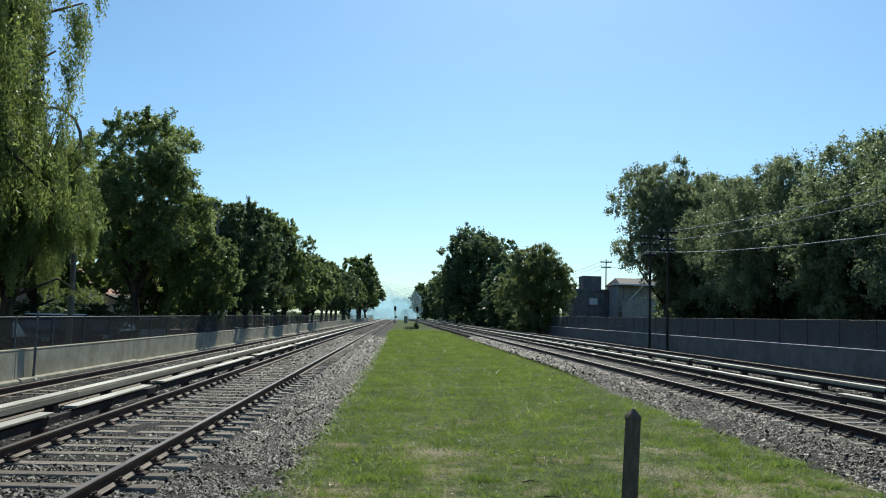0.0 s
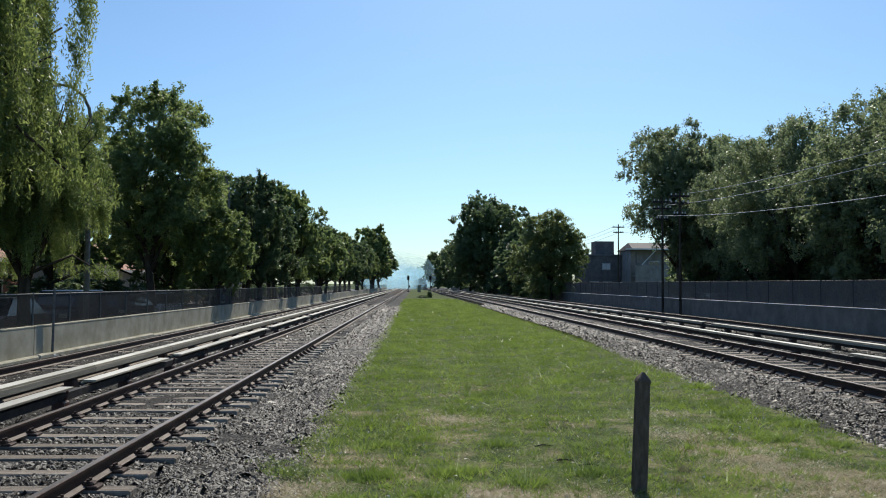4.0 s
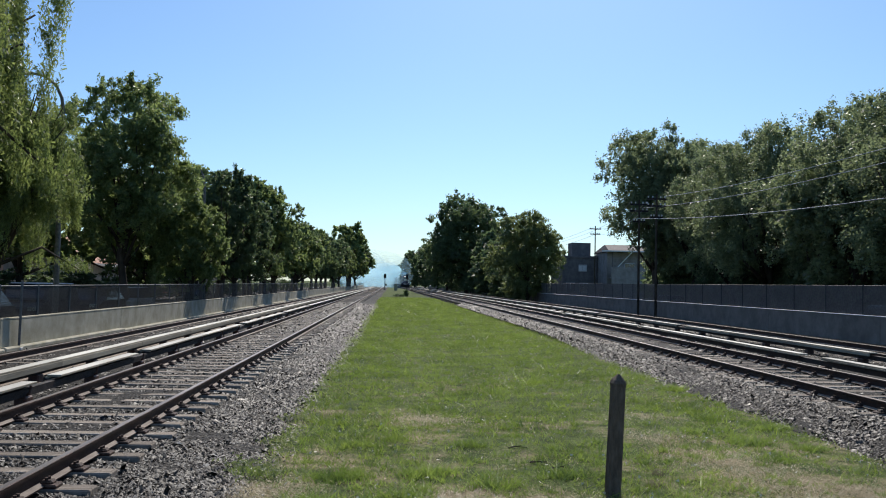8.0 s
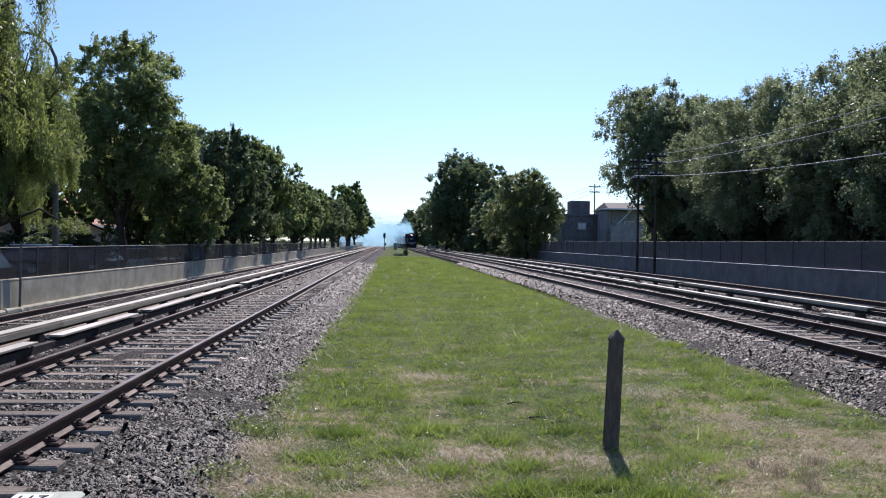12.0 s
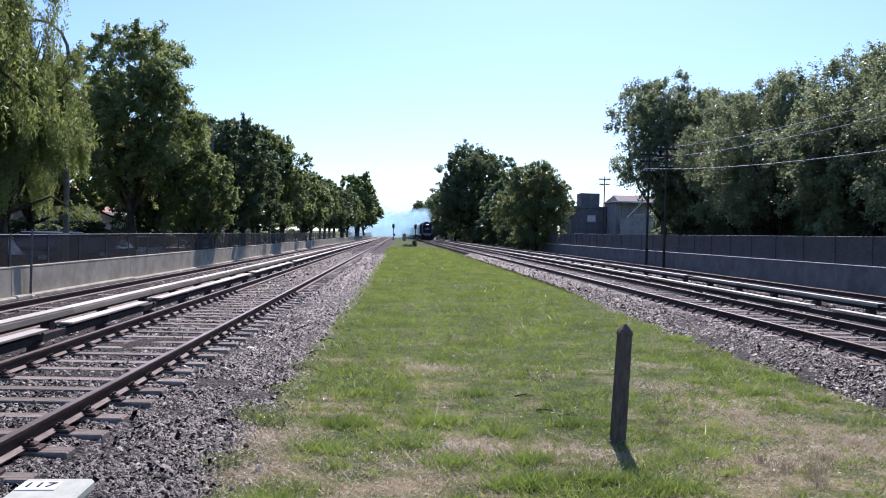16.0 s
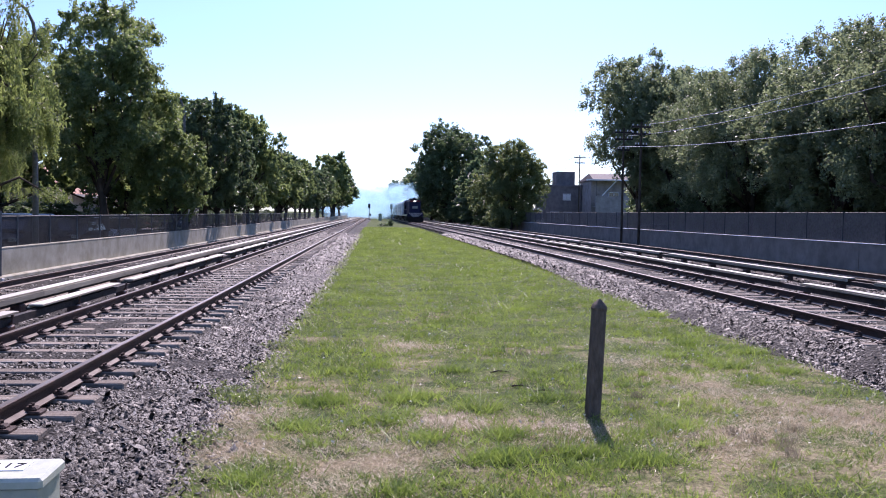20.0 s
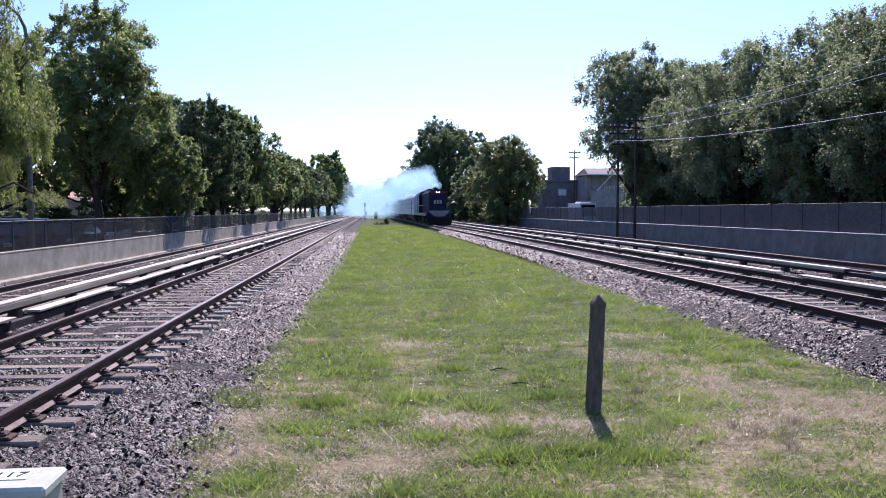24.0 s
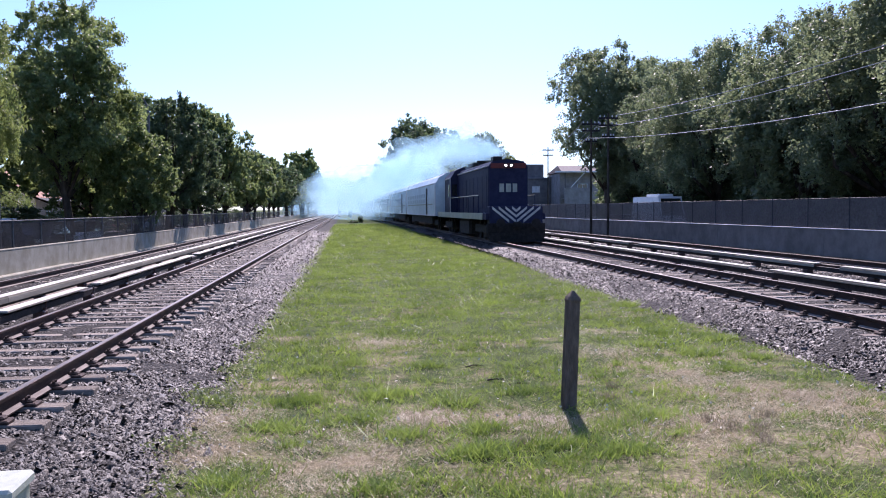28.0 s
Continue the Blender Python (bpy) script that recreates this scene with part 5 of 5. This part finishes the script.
def coach():
    """A long steel passenger coach; y = 0 is its leading end."""
    t = thing("passenger_coach", "pale blue-grey steel passenger coach with dark doors and a sunlit roof", "railway coach", group="coaches of the train")
    L = 24.6
    side = [(-1.5, 1.05), (1.5, 1.05), (1.53, 2.4), (1.45, 3.4), (1.2, 3.85), (0.7, 4.1), (0, 4.18), (-0.7, 4.1), (-1.2, 3.85), (-1.45, 3.4), (-1.53, 2.4)]
    part("body", Mesh().prism(side, 0.25, L - 0.25, mis=[0, 0, 0, 0, 1, 1, 1, 1, 0, 0, 0]), [COACH, ROOFM], t)
    part("gutter", Mesh().box(-1.49, -1.44, 0.3, L - 0.3, 3.39, 3.44).box(1.44, 1.49, 0.3, L - 0.3, 3.39, 3.44), ROOFM, t)
    part("skirt", Mesh().box(-1.35, 1.35, 3.6, L - 3.6, 0.45, 1.04, 0.08), UNDER, t)
    wd = Mesh().box(-0.012, 0.012, -0.62, 0.62, 0, 0.72, 0.008).data("window", [SHUTTER])
    dd = Mesh().box(-0.015, 0.015, -0.42, 0.42, 0, 2.05, 0.01).data("door", [DARKSTEEL])
    for s in (-1, 1):
        for y in np.arange(7.6, L - 1.6, 1.86):
            part("window", wd, None, t, at=pose(s * 1.522, y, 2.05, 0, -s * 1.2))
        # white on the end pillar and sill puts sunlit edges into the paint
        part("end_pillar", Mesh().box(s * 1.5 - 0.03, s * 1.5 + 0.03, 0.24, 0.34, 1.05, 3.4, 0.01), WHITE, t)
        part("sill", Mesh().box(s * 1.52 - 0.02, s * 1.52 + 0.02, 0.36, L - 0.3, 1.04, 1.12, 0.01), WHITE, t, "sill painted white as if sunlit")
        for y in (5.8,):
            part("door", dd, None, t, at=pose(s * 1.53, y, 1.12))
        part("trim_band", Mesh().box(s * 1.531 - 0.01, s * 1.531 + 0.01, 1.7, L - 1.7, 1.86, 1.94), BOXMAT, t)
    part("gangway", Mesh().box(-0.6, 0.6, -0.05, 0.25, 1.1, 3.3, 0.03).box(-0.6, 0.6, L - 0.25, L + 0.05, 1.1, 3.3, 0.03), BLACK, t)
    for y in np.arange(3.5, L - 3, 3.4):
        part("roof_vent", Mesh().box(-0.35, 0.35, y - 0.3, y + 0.3, 4.12, 4.3, 0.05), ROOFM, t)
    bogie(t, 3.2)
    bogie(t, L - 3.2)
    return t


def puff_data(seed, n=3):
    bm = bmesh.new()
    bmesh.ops.create_icosphere(bm, subdivisions=n, radius=1.0)
    for v in bm.verts:
        d = v.co.normalized()
        v.co = d * (1 + 0.3 * noise.noise(d * 1.6 + Vector((seed * 3.1, 0, 0))) + 0.12 * noise.noise(d * 4 + Vector((0, seed * 2.3, 0))))
    for f in bm.faces:
        f.smooth = True
    me = bpy.data.meshes.new("puff")
    bm.to_mesh(me)
    bm.free()
    return me


def smoke():
    """The exhaust's plume: a trail of soft puffs that widens behind the stack."""
    rng = np.random.default_rng(9)
    t = thing("smoke_plume", "blue-white diesel smoke streaming back from the locomotive's stack", "smoke", kind="stuff")
    shapes = [puff_data(k) for k in range(4)]
    for me in shapes:
        me.materials.append(SMOKE)
    for k in range(120):
        u = rng.uniform(0, 1) ** 1.4 if k > 14 else k / 120
        y = 5.2 + 80 * u
        spread = 0.25 + 2.1 * u ** 0.5
        r = spread * rng.uniform(0.35, 0.95)
        z = 4.6 + 1.5 * min(1, u * 3.5) ** 0.8 + rng.normal(0, 0.3) * spread
        x = -1.4 * u + rng.normal(0, 0.4) * spread
        part("puff", shapes[k % 4], None, t, at=Matrix.LocRotScale((x, y, z), Euler(rng.uniform(0, 6, 3)), (r, r * 1.9, r * 0.9)))
    for k in range(30):
        u = k / 29
        r = rng.uniform(1.6, 3.2)
        part("puff", shapes[k % 4], None, t, at=Matrix.LocRotScale((rng.uniform(-2.5, 0.5), 40 + 120 * u, rng.uniform(2.5, 6)), Euler((0, 0, rng.uniform(0, 6))), (r, r * 2.2, r * 0.9)))
    for k in range(34):
        u = k / 33
        r = rng.uniform(2.6, 5.0)
        part("puff", shapes[k % 4], None, t, at=Matrix.LocRotScale((-4 - 13 * u + rng.uniform(-3, 3), 95 + 110 * u, rng.uniform(2, 7)), Euler((0, 0, rng.uniform(0, 6))), (r, r * 2.0, r * 0.9)))
    for k in range(7):
        r = rng.uniform(0.8, 1.4)
        part("puff", shapes[k % 4], None, t, at=Matrix.LocRotScale((-2.6 + rng.uniform(-0.6, 0.4), 48 + 9 * k, rng.uniform(0.8, 2.0)), Euler((0, 0, rng.uniform(0, 6))), (r, r * 2.4, r * 0.8)))
    h = thing("drifting_smoke", "thin blue haze of old smoke hanging over the far tracks", "smoke", kind="stuff")
    shapes = [puff_data(k + 9) for k in range(3)]
    for me in shapes:
        me.materials.append(HAZE)
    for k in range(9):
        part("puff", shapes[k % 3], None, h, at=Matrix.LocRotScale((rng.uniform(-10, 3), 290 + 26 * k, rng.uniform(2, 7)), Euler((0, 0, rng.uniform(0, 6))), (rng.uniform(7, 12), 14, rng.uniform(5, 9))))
    return t


# ---- ground cover ----
def patch(x, y):
    """Where the turf is dry: a slow uneven field from -1 to 1."""
    return (np.sin(x * 1.3 + 0.7 * np.sin(y * 0.9)) + np.sin(y * 0.83 + 1.1 * np.sin(x * 0.8 + 2)) + np.sin(x * 2.9 - y * 2.1 + 1.3) * 0.7 + np.sin(x * 5.1 + y * 4.3) * 0.4) / 3.1


def blades(rng, X, Y, h, w, lean):
    n = len(X)
    an = rng.uniform(0, 2 * np.pi, n)
    dx, dy = np.cos(an) * w, np.sin(an) * w
    lx, ly = rng.normal(0, lean, n) * h, rng.normal(0, lean, n) * h
    z0 = np.zeros(n)
    V = np.stack([np.stack([X - dx, Y - dy, z0 - 0.01], 1), np.stack([X + dx, Y + dy, z0 - 0.01], 1), np.stack([X + lx, Y + ly, h], 1)], 1).reshape(-1, 3)
    return V, np.arange(3 * n).reshape(n, 3)


SPOTS = [(-0.62, 8.82), (-0.4, 8.9), (0.5, 9.08), (0.3, 8.95), (1.08, 8.5), (0.14, 8.05), (1.25, 7.57), (0.49, 7.4), (0.96, 6.78), (1.15, 6.85), (1.69, 6.97), (1.89, 9.0), (-0.71, 7.85), (-1.45, 9.0), (2.47, 7.5), (2.95, 7.78), (4.86, 11.0), (4.72, 9.9), (4.98, 13.0), (5.8, 16.7), (-0.4, 10.6), (0.03, 11.0), (0.97, 10.6), (2.05, 6.6), (2.3, 6.7), (0.2, 6.0), (-0.9, 6.3), (1.5, 5.6), (5.5, 10.6), (5.75, 12.2)]
DRY = [(4.05, 9.9, 0.5), (4.22, 9.1, 0.45), (3.15, 7.5, 0.5), (4.27, 7.7, 0.5), (3.97, 13.0, 0.4), (0.8, 8.0, 0.25), (0.03, 7.2, 0.4), (-1.3, 7.2, 0.3), (-1.2, 8.3, 0.25), (3.5, 11.5, 0.35), (1.9, 7.7, 0.25), (-0.2, 6.2, 0.4), (3.6, 6.6, 0.6), (5.0, 8.3, 0.4), (0.5, 12.5, 0.4)]


WEEDS = [(2.96, 9.1), (3.41, 7.58), (3.5, 7.31), (3.75, 7.21), (3.57, 6.77), (4.02, 7.63), (1.51, 7.05), (3.62, 7.0), (2.75, 8.6)]


def strands(rng, X, Y, length, w, z):
    """Straws lying on the ground, one end lifted."""
    n = len(X)
    an = rng.uniform(0, 2 * np.pi, n)
    dx, dy = np.cos(an), np.sin(an)
    z0 = rng.uniform(0.002, z, n)
    V = np.stack([np.stack([X - dy * w, Y + dx * w, z0], 1), np.stack([X + dy * w, Y - dx * w, z0], 1), np.stack([X + dx * length, Y + dy * length, z0 + rng.normal(0, 0.012, n) + 0.008], 1)], 1).reshape(-1, 3)
    return V, np.arange(3 * n).reshape(n, 3)


def turf():
    rng = np.random.default_rng(21)
    # small bunches, each with its own height, lean and dryness
    m = 74000
    cy = 2.5 + 110 * rng.uniform(0, 1, m) ** 2.5
    cy[:5000] = rng.uniform(-4, 4.5, 5000)
    cx = rng.uniform(-1.7, 6.8, m)
    edge = rng.normal(0, 0.13, m)
    ok = (cx > -1.35 + edge) & (cx < 6.05 + edge + verge(cy) + np.interp(cy, BEND_Y, BEND_X))
    cx, cy = cx[ok], cy[ok]
    m = len(cx)
    near = np.clip(1.3 - cy / 18, 0.0, 1)
    bare = sum(np.exp(-((cx - a) ** 2 + (cy - q) ** 2) / (2 * s * s)) for a, q, s in DRY)
    dryness = patch(cx, cy) + rng.normal(0, 0.42, m) + near * 0.42 + 1.25 * bare + 0.55 * np.exp(-((cx + 1.0) / 0.45) ** 2) * np.clip((20 - cy) / 8, 0, 1) + 0.2 * np.exp(-((cx - 5.4) / 0.5) ** 2) - 0.34
    tall = np.minimum(rng.gamma(1.5, 0.7, m), 2.7)
    k = np.repeat(np.arange(m), rng.integers(3, 11, m))
    far = 1 + cy[k] / 25
    x, y = cx[k] + rng.normal(0, 0.035, len(k)) * far, cy[k] + rng.normal(0, 0.035, len(k)) * far
    dry = dryness[k] + rng.normal(0, 0.18, len(k)) > 0.3
    hgt = np.minimum(rng.gamma(5, 0.0095, len(k)), 0.08) * np.minimum(tall[k], 2.0) * np.where(dry, 0.6, 0.85) * far ** 0.3
    w = rng.uniform(0.002, 0.006, len(k)) * far
    V, F = blades(rng, x[~dry], y[~dry], hgt[~dry], w[~dry], 0.9)
    tagged(part("grass_blades", raw_mesh("grass_blades", V, F, [BLADE]), None), "short green grass with broad uneven blades", "grass", kind="stuff")
    V, F = blades(rng, x[dry], y[dry], np.minimum(hgt[dry] * 0.5, 0.03), w[dry] * 0.7, 2.4)
    tagged(part("dry_grass", raw_mesh("dry_grass", V, F, [STRAW]), None), "dry straw-coloured cut grass in bare patches", "grass", kind="stuff")
    # cut straw lying on the bare spots and along the stones' edge
    lx = np.concatenate([rng.normal(a, s, 4200) for a, q, s in DRY])
    ly = np.concatenate([rng.normal(q, s * 0.9, 4200) for a, q, s in DRY])
    V, F = blades(rng, lx, ly, rng.uniform(0.008, 0.035, len(lx)), rng.uniform(0.0015, 0.004, len(lx)), 2.4)
    tagged(part("cut_straw", raw_mesh("cut_straw", V, F, [STRAW]), None), "pale cut straw lying on bare soil", "straw", kind="stuff")
    lx = np.concatenate([rng.normal(a, s, 800) for a, q, s in DRY] + [rng.normal(-1.35, 0.13, 2200), rng.uniform(-1.2, 5.9, 8000)])
    ly = np.concatenate([rng.normal(q, s * 0.9, 800) for a, q, s in DRY] + [4.5 + 9 * rng.uniform(0, 1, 2200) ** 1.3, 5 + 30 * rng.uniform(0, 1, 8000) ** 2])
    V, F = strands(rng, lx, ly, rng.uniform(0.02, 0.085, len(lx)), rng.uniform(0.001, 0.0022, len(lx)) * (1 + ly / 40), 0.04)
    tagged(part("straw_strands", raw_mesh("straw_strands", V, F, [STRAND]), None), "long bleached straws strewn over the turf", "straw", kind="stuff")
    # taller tufts
    tx, ty, th = [], [], []
    for sx, sy in SPOTS:
        n = 420
        tx.append(rng.normal(sx, 0.13, n))
        ty.append(rng.normal(sy, 0.09, n))
        th.append(np.full(n, rng.uniform(0.8, 1.3)))
    for k in range(2600):
        sx, sy = rng.uniform(-1.2, 5.9), 5 + 50 * rng.uniform() ** 1.4
        n = int(rng.uniform(12, 70))
        tx.append(rng.normal(sx, rng.uniform(0.03, 0.09), n))
        ty.append(rng.normal(sy, 0.05, n))
        th.append(np.full(n, rng.uniform(0.35, 0.9)))
    tx, ty, th = np.concatenate(tx), np.concatenate(ty), np.concatenate(th)
    V, F = blades(rng, tx, ty, np.minimum(rng.gamma(5, 0.0145, len(tx)), 0.14) * th, rng.uniform(0.003, 0.0085, len(tx)), 0.95)
    tagged(part("grass_tufts", raw_mesh("grass_tufts", V, F, [TUFT]), None), "taller bright green tufts standing in the turf", "grass", kind="stuff")
    # weeds creeping out over the stones
    wx = np.concatenate([rng.normal(a, 0.13, 260) for a in (-1.45, -1.3, -1.6, -1.4, -1.35)])
    wy = np.concatenate([rng.normal(a, 0.16, 260) for a in (7.3, 8.8, 9.3, 10.6, 12.4)])
    P = np.stack([wx, wy, rng.uniform(0.02, 0.09, len(wx))], 1)
    V, F = leaf_quads(rng, P, 0.035, 0.6, flat=0.8)
    tagged(part("edge_weeds", raw_mesh("edge_weeds", V, F, [LEAF_Y]), None), "small olive weeds creeping over the ballast's edge", "weeds", kind="stuff")
    # clover heads
    n = 1500
    fy = 7 + 38 * rng.uniform(0, 1, n) ** 1.3
    P = np.stack([rng.uniform(-1.1, 5.8, n), fy, rng.uniform(0.02, 0.06, n)], 1)
    V, F = leaf_quads(rng, P, 0.03, 0.8)
    tagged(part("clover_heads", raw_mesh("clover_heads", V, F, [PETAL]), None), "tiny white clover heads dotted over the grass", "flowers", kind="stuff")
    # dried weeds standing in the bare spots
    wx = np.concatenate([rng.normal(a, 0.05, 90) for a, q in WEEDS])
    wy = np.concatenate([rng.normal(q, 0.05, 90) for a, q in WEEDS])
    V, F = blades(rng, wx, wy, rng.uniform(0.03, 0.12, len(wx)), rng.uniform(0.002, 0.004, len(wx)), 0.4)
    tagged(part("dried_weeds", raw_mesh("dried_weeds", V, F, [WITHERED]), None), "withered grey-brown weeds standing in bare patches", "weeds", kind="stuff")
    # fallen twigs
    for x, y, a in ((1.62, 10.5, 12), (1.75, 9.6, -20), (1.95, 9.35, 8)):
        m = Mesh()
        m.tube([(-0.13, 0, 0.02), (-0.02, 0.02, 0.035), (0.12, -0.01, 0.02)], [0.011, 0.009, 0.004], 6)
        m.tube([(0, 0.015, 0.034), (0.06, 0.05, 0.04)], [0.006, 0.003], 5)
        tagged(part("twig", m, BARK, None, at=pose(x, y, 0, 0, 0, a)), "short dark dead twig lying on the grass", "twig", "fallen twigs")


def stones():
    """Crushed stone lying on the beds, finest near the grass verge."""
    rng = np.random.default_rng(33)
    # a skirt of four corners and a short ridge on top
    base = np.array([(1, 0.8, -0.5), (-1, 0.8, -0.5), (-1, -0.8, -0.5), (1, -0.8, -0.5), (0.45, 0, 0.75), (-0.5, 0.1, 0.65)], float)
    tri = np.array([(0, 1, 5), (0, 5, 4), (1, 2, 5), (2, 3, 4), (2, 4, 5), (3, 0, 4)])

    def scatter(name, label, n, x0, x1, y0, y1, power, prof, curve, rails, tracks=()):
        x = rng.uniform(min(x0, x1), max(x0, x1), n)
        y = y0 + (y1 - y0) * rng.uniform(0, 1, n) ** power
        y[:n // 40] = rng.uniform(-5, y0, n // 40)
        px = np.array(sorted(prof))
        z = np.interp(x, px[:, 0], px[:, 1])
        s = rng.gamma(5, 0.0028, n) * (1 + np.maximum(0, y - 14) / 45)
        ok = np.ones(n, bool)
        for r in rails:
            ok &= np.abs(x - r) > 0.09
        # none on the sleepers
        for tx, first in tracks:
            on = (np.abs((y - first + 0.337) % 0.674 - 0.337) < 0.15) & (np.abs(x - tx) < 1.36)
            ok &= ~on | (rng.uniform(0, 1, n) < 0.06)
        x, y, z, s = x[ok], y[ok], z[ok], s[ok]
        if curve is bend:
            ok = x > 5.8 + verge(y)
            x, y, z, s = x[ok], y[ok], z[ok], s[ok]
            x = x + np.array([bend(v) for v in y])
        n = len(x)
        d = base[None] * rng.uniform(0.65, 1.25, (n, 6, 1)) * rng.uniform((0.9, 0.5, 0.35), (2.0, 1.0, 0.95), (n, 3))[:, None, :] + rng.normal(0, 0.16, (n, 6, 3))
        an, tilt = rng.uniform(0, 2 * np.pi, n), rng.normal(0, 0.45, (n, 2))
        ca, sa = np.cos(an)[:, None], np.sin(an)[:, None]
        X2, Y2 = d[:, :, 0] * ca - d[:, :, 1] * sa, d[:, :, 0] * sa + d[:, :, 1] * ca
        Z2 = d[:, :, 2] + X2 * tilt[:, :1] + Y2 * tilt[:, 1:]
        V = np.stack([X2, Y2, Z2], -1) * s[:, None, None] + np.stack([x, y, z + s * 0.25], 1)[:, None, :]
        F = (tri[None] + (np.arange(n) * 6)[:, None, None]).reshape(-1, 3)
        tagged(part(name, raw_mesh(name, V.reshape(-1, 3), F, [STONE]), None), label, "ballast", kind="stuff")
    scatter("ballast_stones", "loose grey crushed stones on the western shoulder", 125000, -1.15, -3.1, 4.6, 75, 2.5, WEST_BED, straight, (-3.11,), [(-3.985, 2.34)])
    scatter("ballast_stones", "loose grey crushed stones between the western rails", 48000, -3.1, -4.9, 6, 75, 2.1, WEST_BED, straight, (-3.11, -4.86), [(-3.985, 2.34)])
    scatter("ballast_stones", "loose grey crushed stones round the western conductor rails", 30000, -4.9, -9.6, 9, 75, 1.9, WEST_BED, straight, (-6.53, -8.27), [(-3.985, 2.34), (-7.4, 2.9)])
    scatter("ballast_stones", "loose grey crushed stones on the eastern shoulder", 62000, 5.8, 7.3, 8, 75, 2.2, EAST_BED, bend, (7.3,), [(8.17, 3.1)])
    scatter("ballast_stones", "loose grey crushed stones between the eastern rails", 46000, 7.3, 16.0, 11, 75, 1.9, EAST_BED, bend, (7.3, 9.04, 12.88, 14.62), [(8.17, 3.1), (13.75, 3.3)])


forest()
buildings()
parked()
overhead()
lineside()
LOCO = locomotive()
COACH_ONE = coach()
COACHES = [COACH_ONE] + [copy_thing(COACH_ONE, pose(0, 0, 0)) for _ in range(6)]
PLUME = smoke()
VAN = car("tall white minibus driving along the eastern street behind the fence", CARPAINT[0], pose(22.8, 60, 0.01), True, 2.75, 6.8)
part("roof_unit", Mesh().box(-0.55, 0.55, 2.2, 4.6, 2.8, 2.98, 0.06), CARPAINT[0], VAN)
HATCH = car("silver hatchback driving along the eastern street behind the fence", CARPAINT[2], pose(22.5, 40, 0.01))
turf()
stones()


# ---- what moves ----
FRONT = [(0.0, 389.7), (6.0, 316.7), (12.0, 243.7), (17.0, 182.7), (20.0, 145.7), (22.5, 113.2), (25.0, 79.75), (27.0, 52.6), (28.0, 39.0)]


def front(t):
    """How far along the line the locomotive's nose is."""
    return float(np.interp(t, [r[0] for r in FRONT], [r[1] for r in FRONT]))


def on_track(y, length):
    """The pose of a vehicle whose leading end is at y: both bogies stand on the rails."""
    a, b = y + 0.15 * length, y + 0.85 * length
    xa, xb = 8.17 + bend(a), 8.17 + bend(b)
    slope = (xb - xa) / (b - a)
    return pose(xa - slope * 0.15 * length, y, 0.47, 0, 0, -math.degrees(math.atan(slope)))


def motions():
    ts = [k * 1.0 for k in range(29)]
    walk(LOCO, [(t, on_track(front(t), 20.0)) for t in ts])
    for k, c in enumerate(COACHES):
        walk(c, [(t, on_track(front(t) + 20.7 + 25.0 * k, 24.6)) for t in ts])
    walk(PLUME, [(t, on_track(front(t), 20.0)) for t in ts])
    walk(VAN, [(t, pose(22.8 + bend(64.7 + 7.1 * (26.6 - t) + 3), 64.7 + 7.1 * (26.6 - t), 0.01, 0, 0, -57.3 * (bend(66 + 7.1 * (26.6 - t)) - bend(64 + 7.1 * (26.6 - t))) / 2)) for t in ts])
    walk(HATCH, [(0.0, pose(22.6, 84.0, 0.01)), (5.6, pose(22.6, 49.0, 0.01)), (7.2, pose(22.6, 39.0, 0.01)), (28.0, pose(22.6, -95.0, 0.01))])


motions()
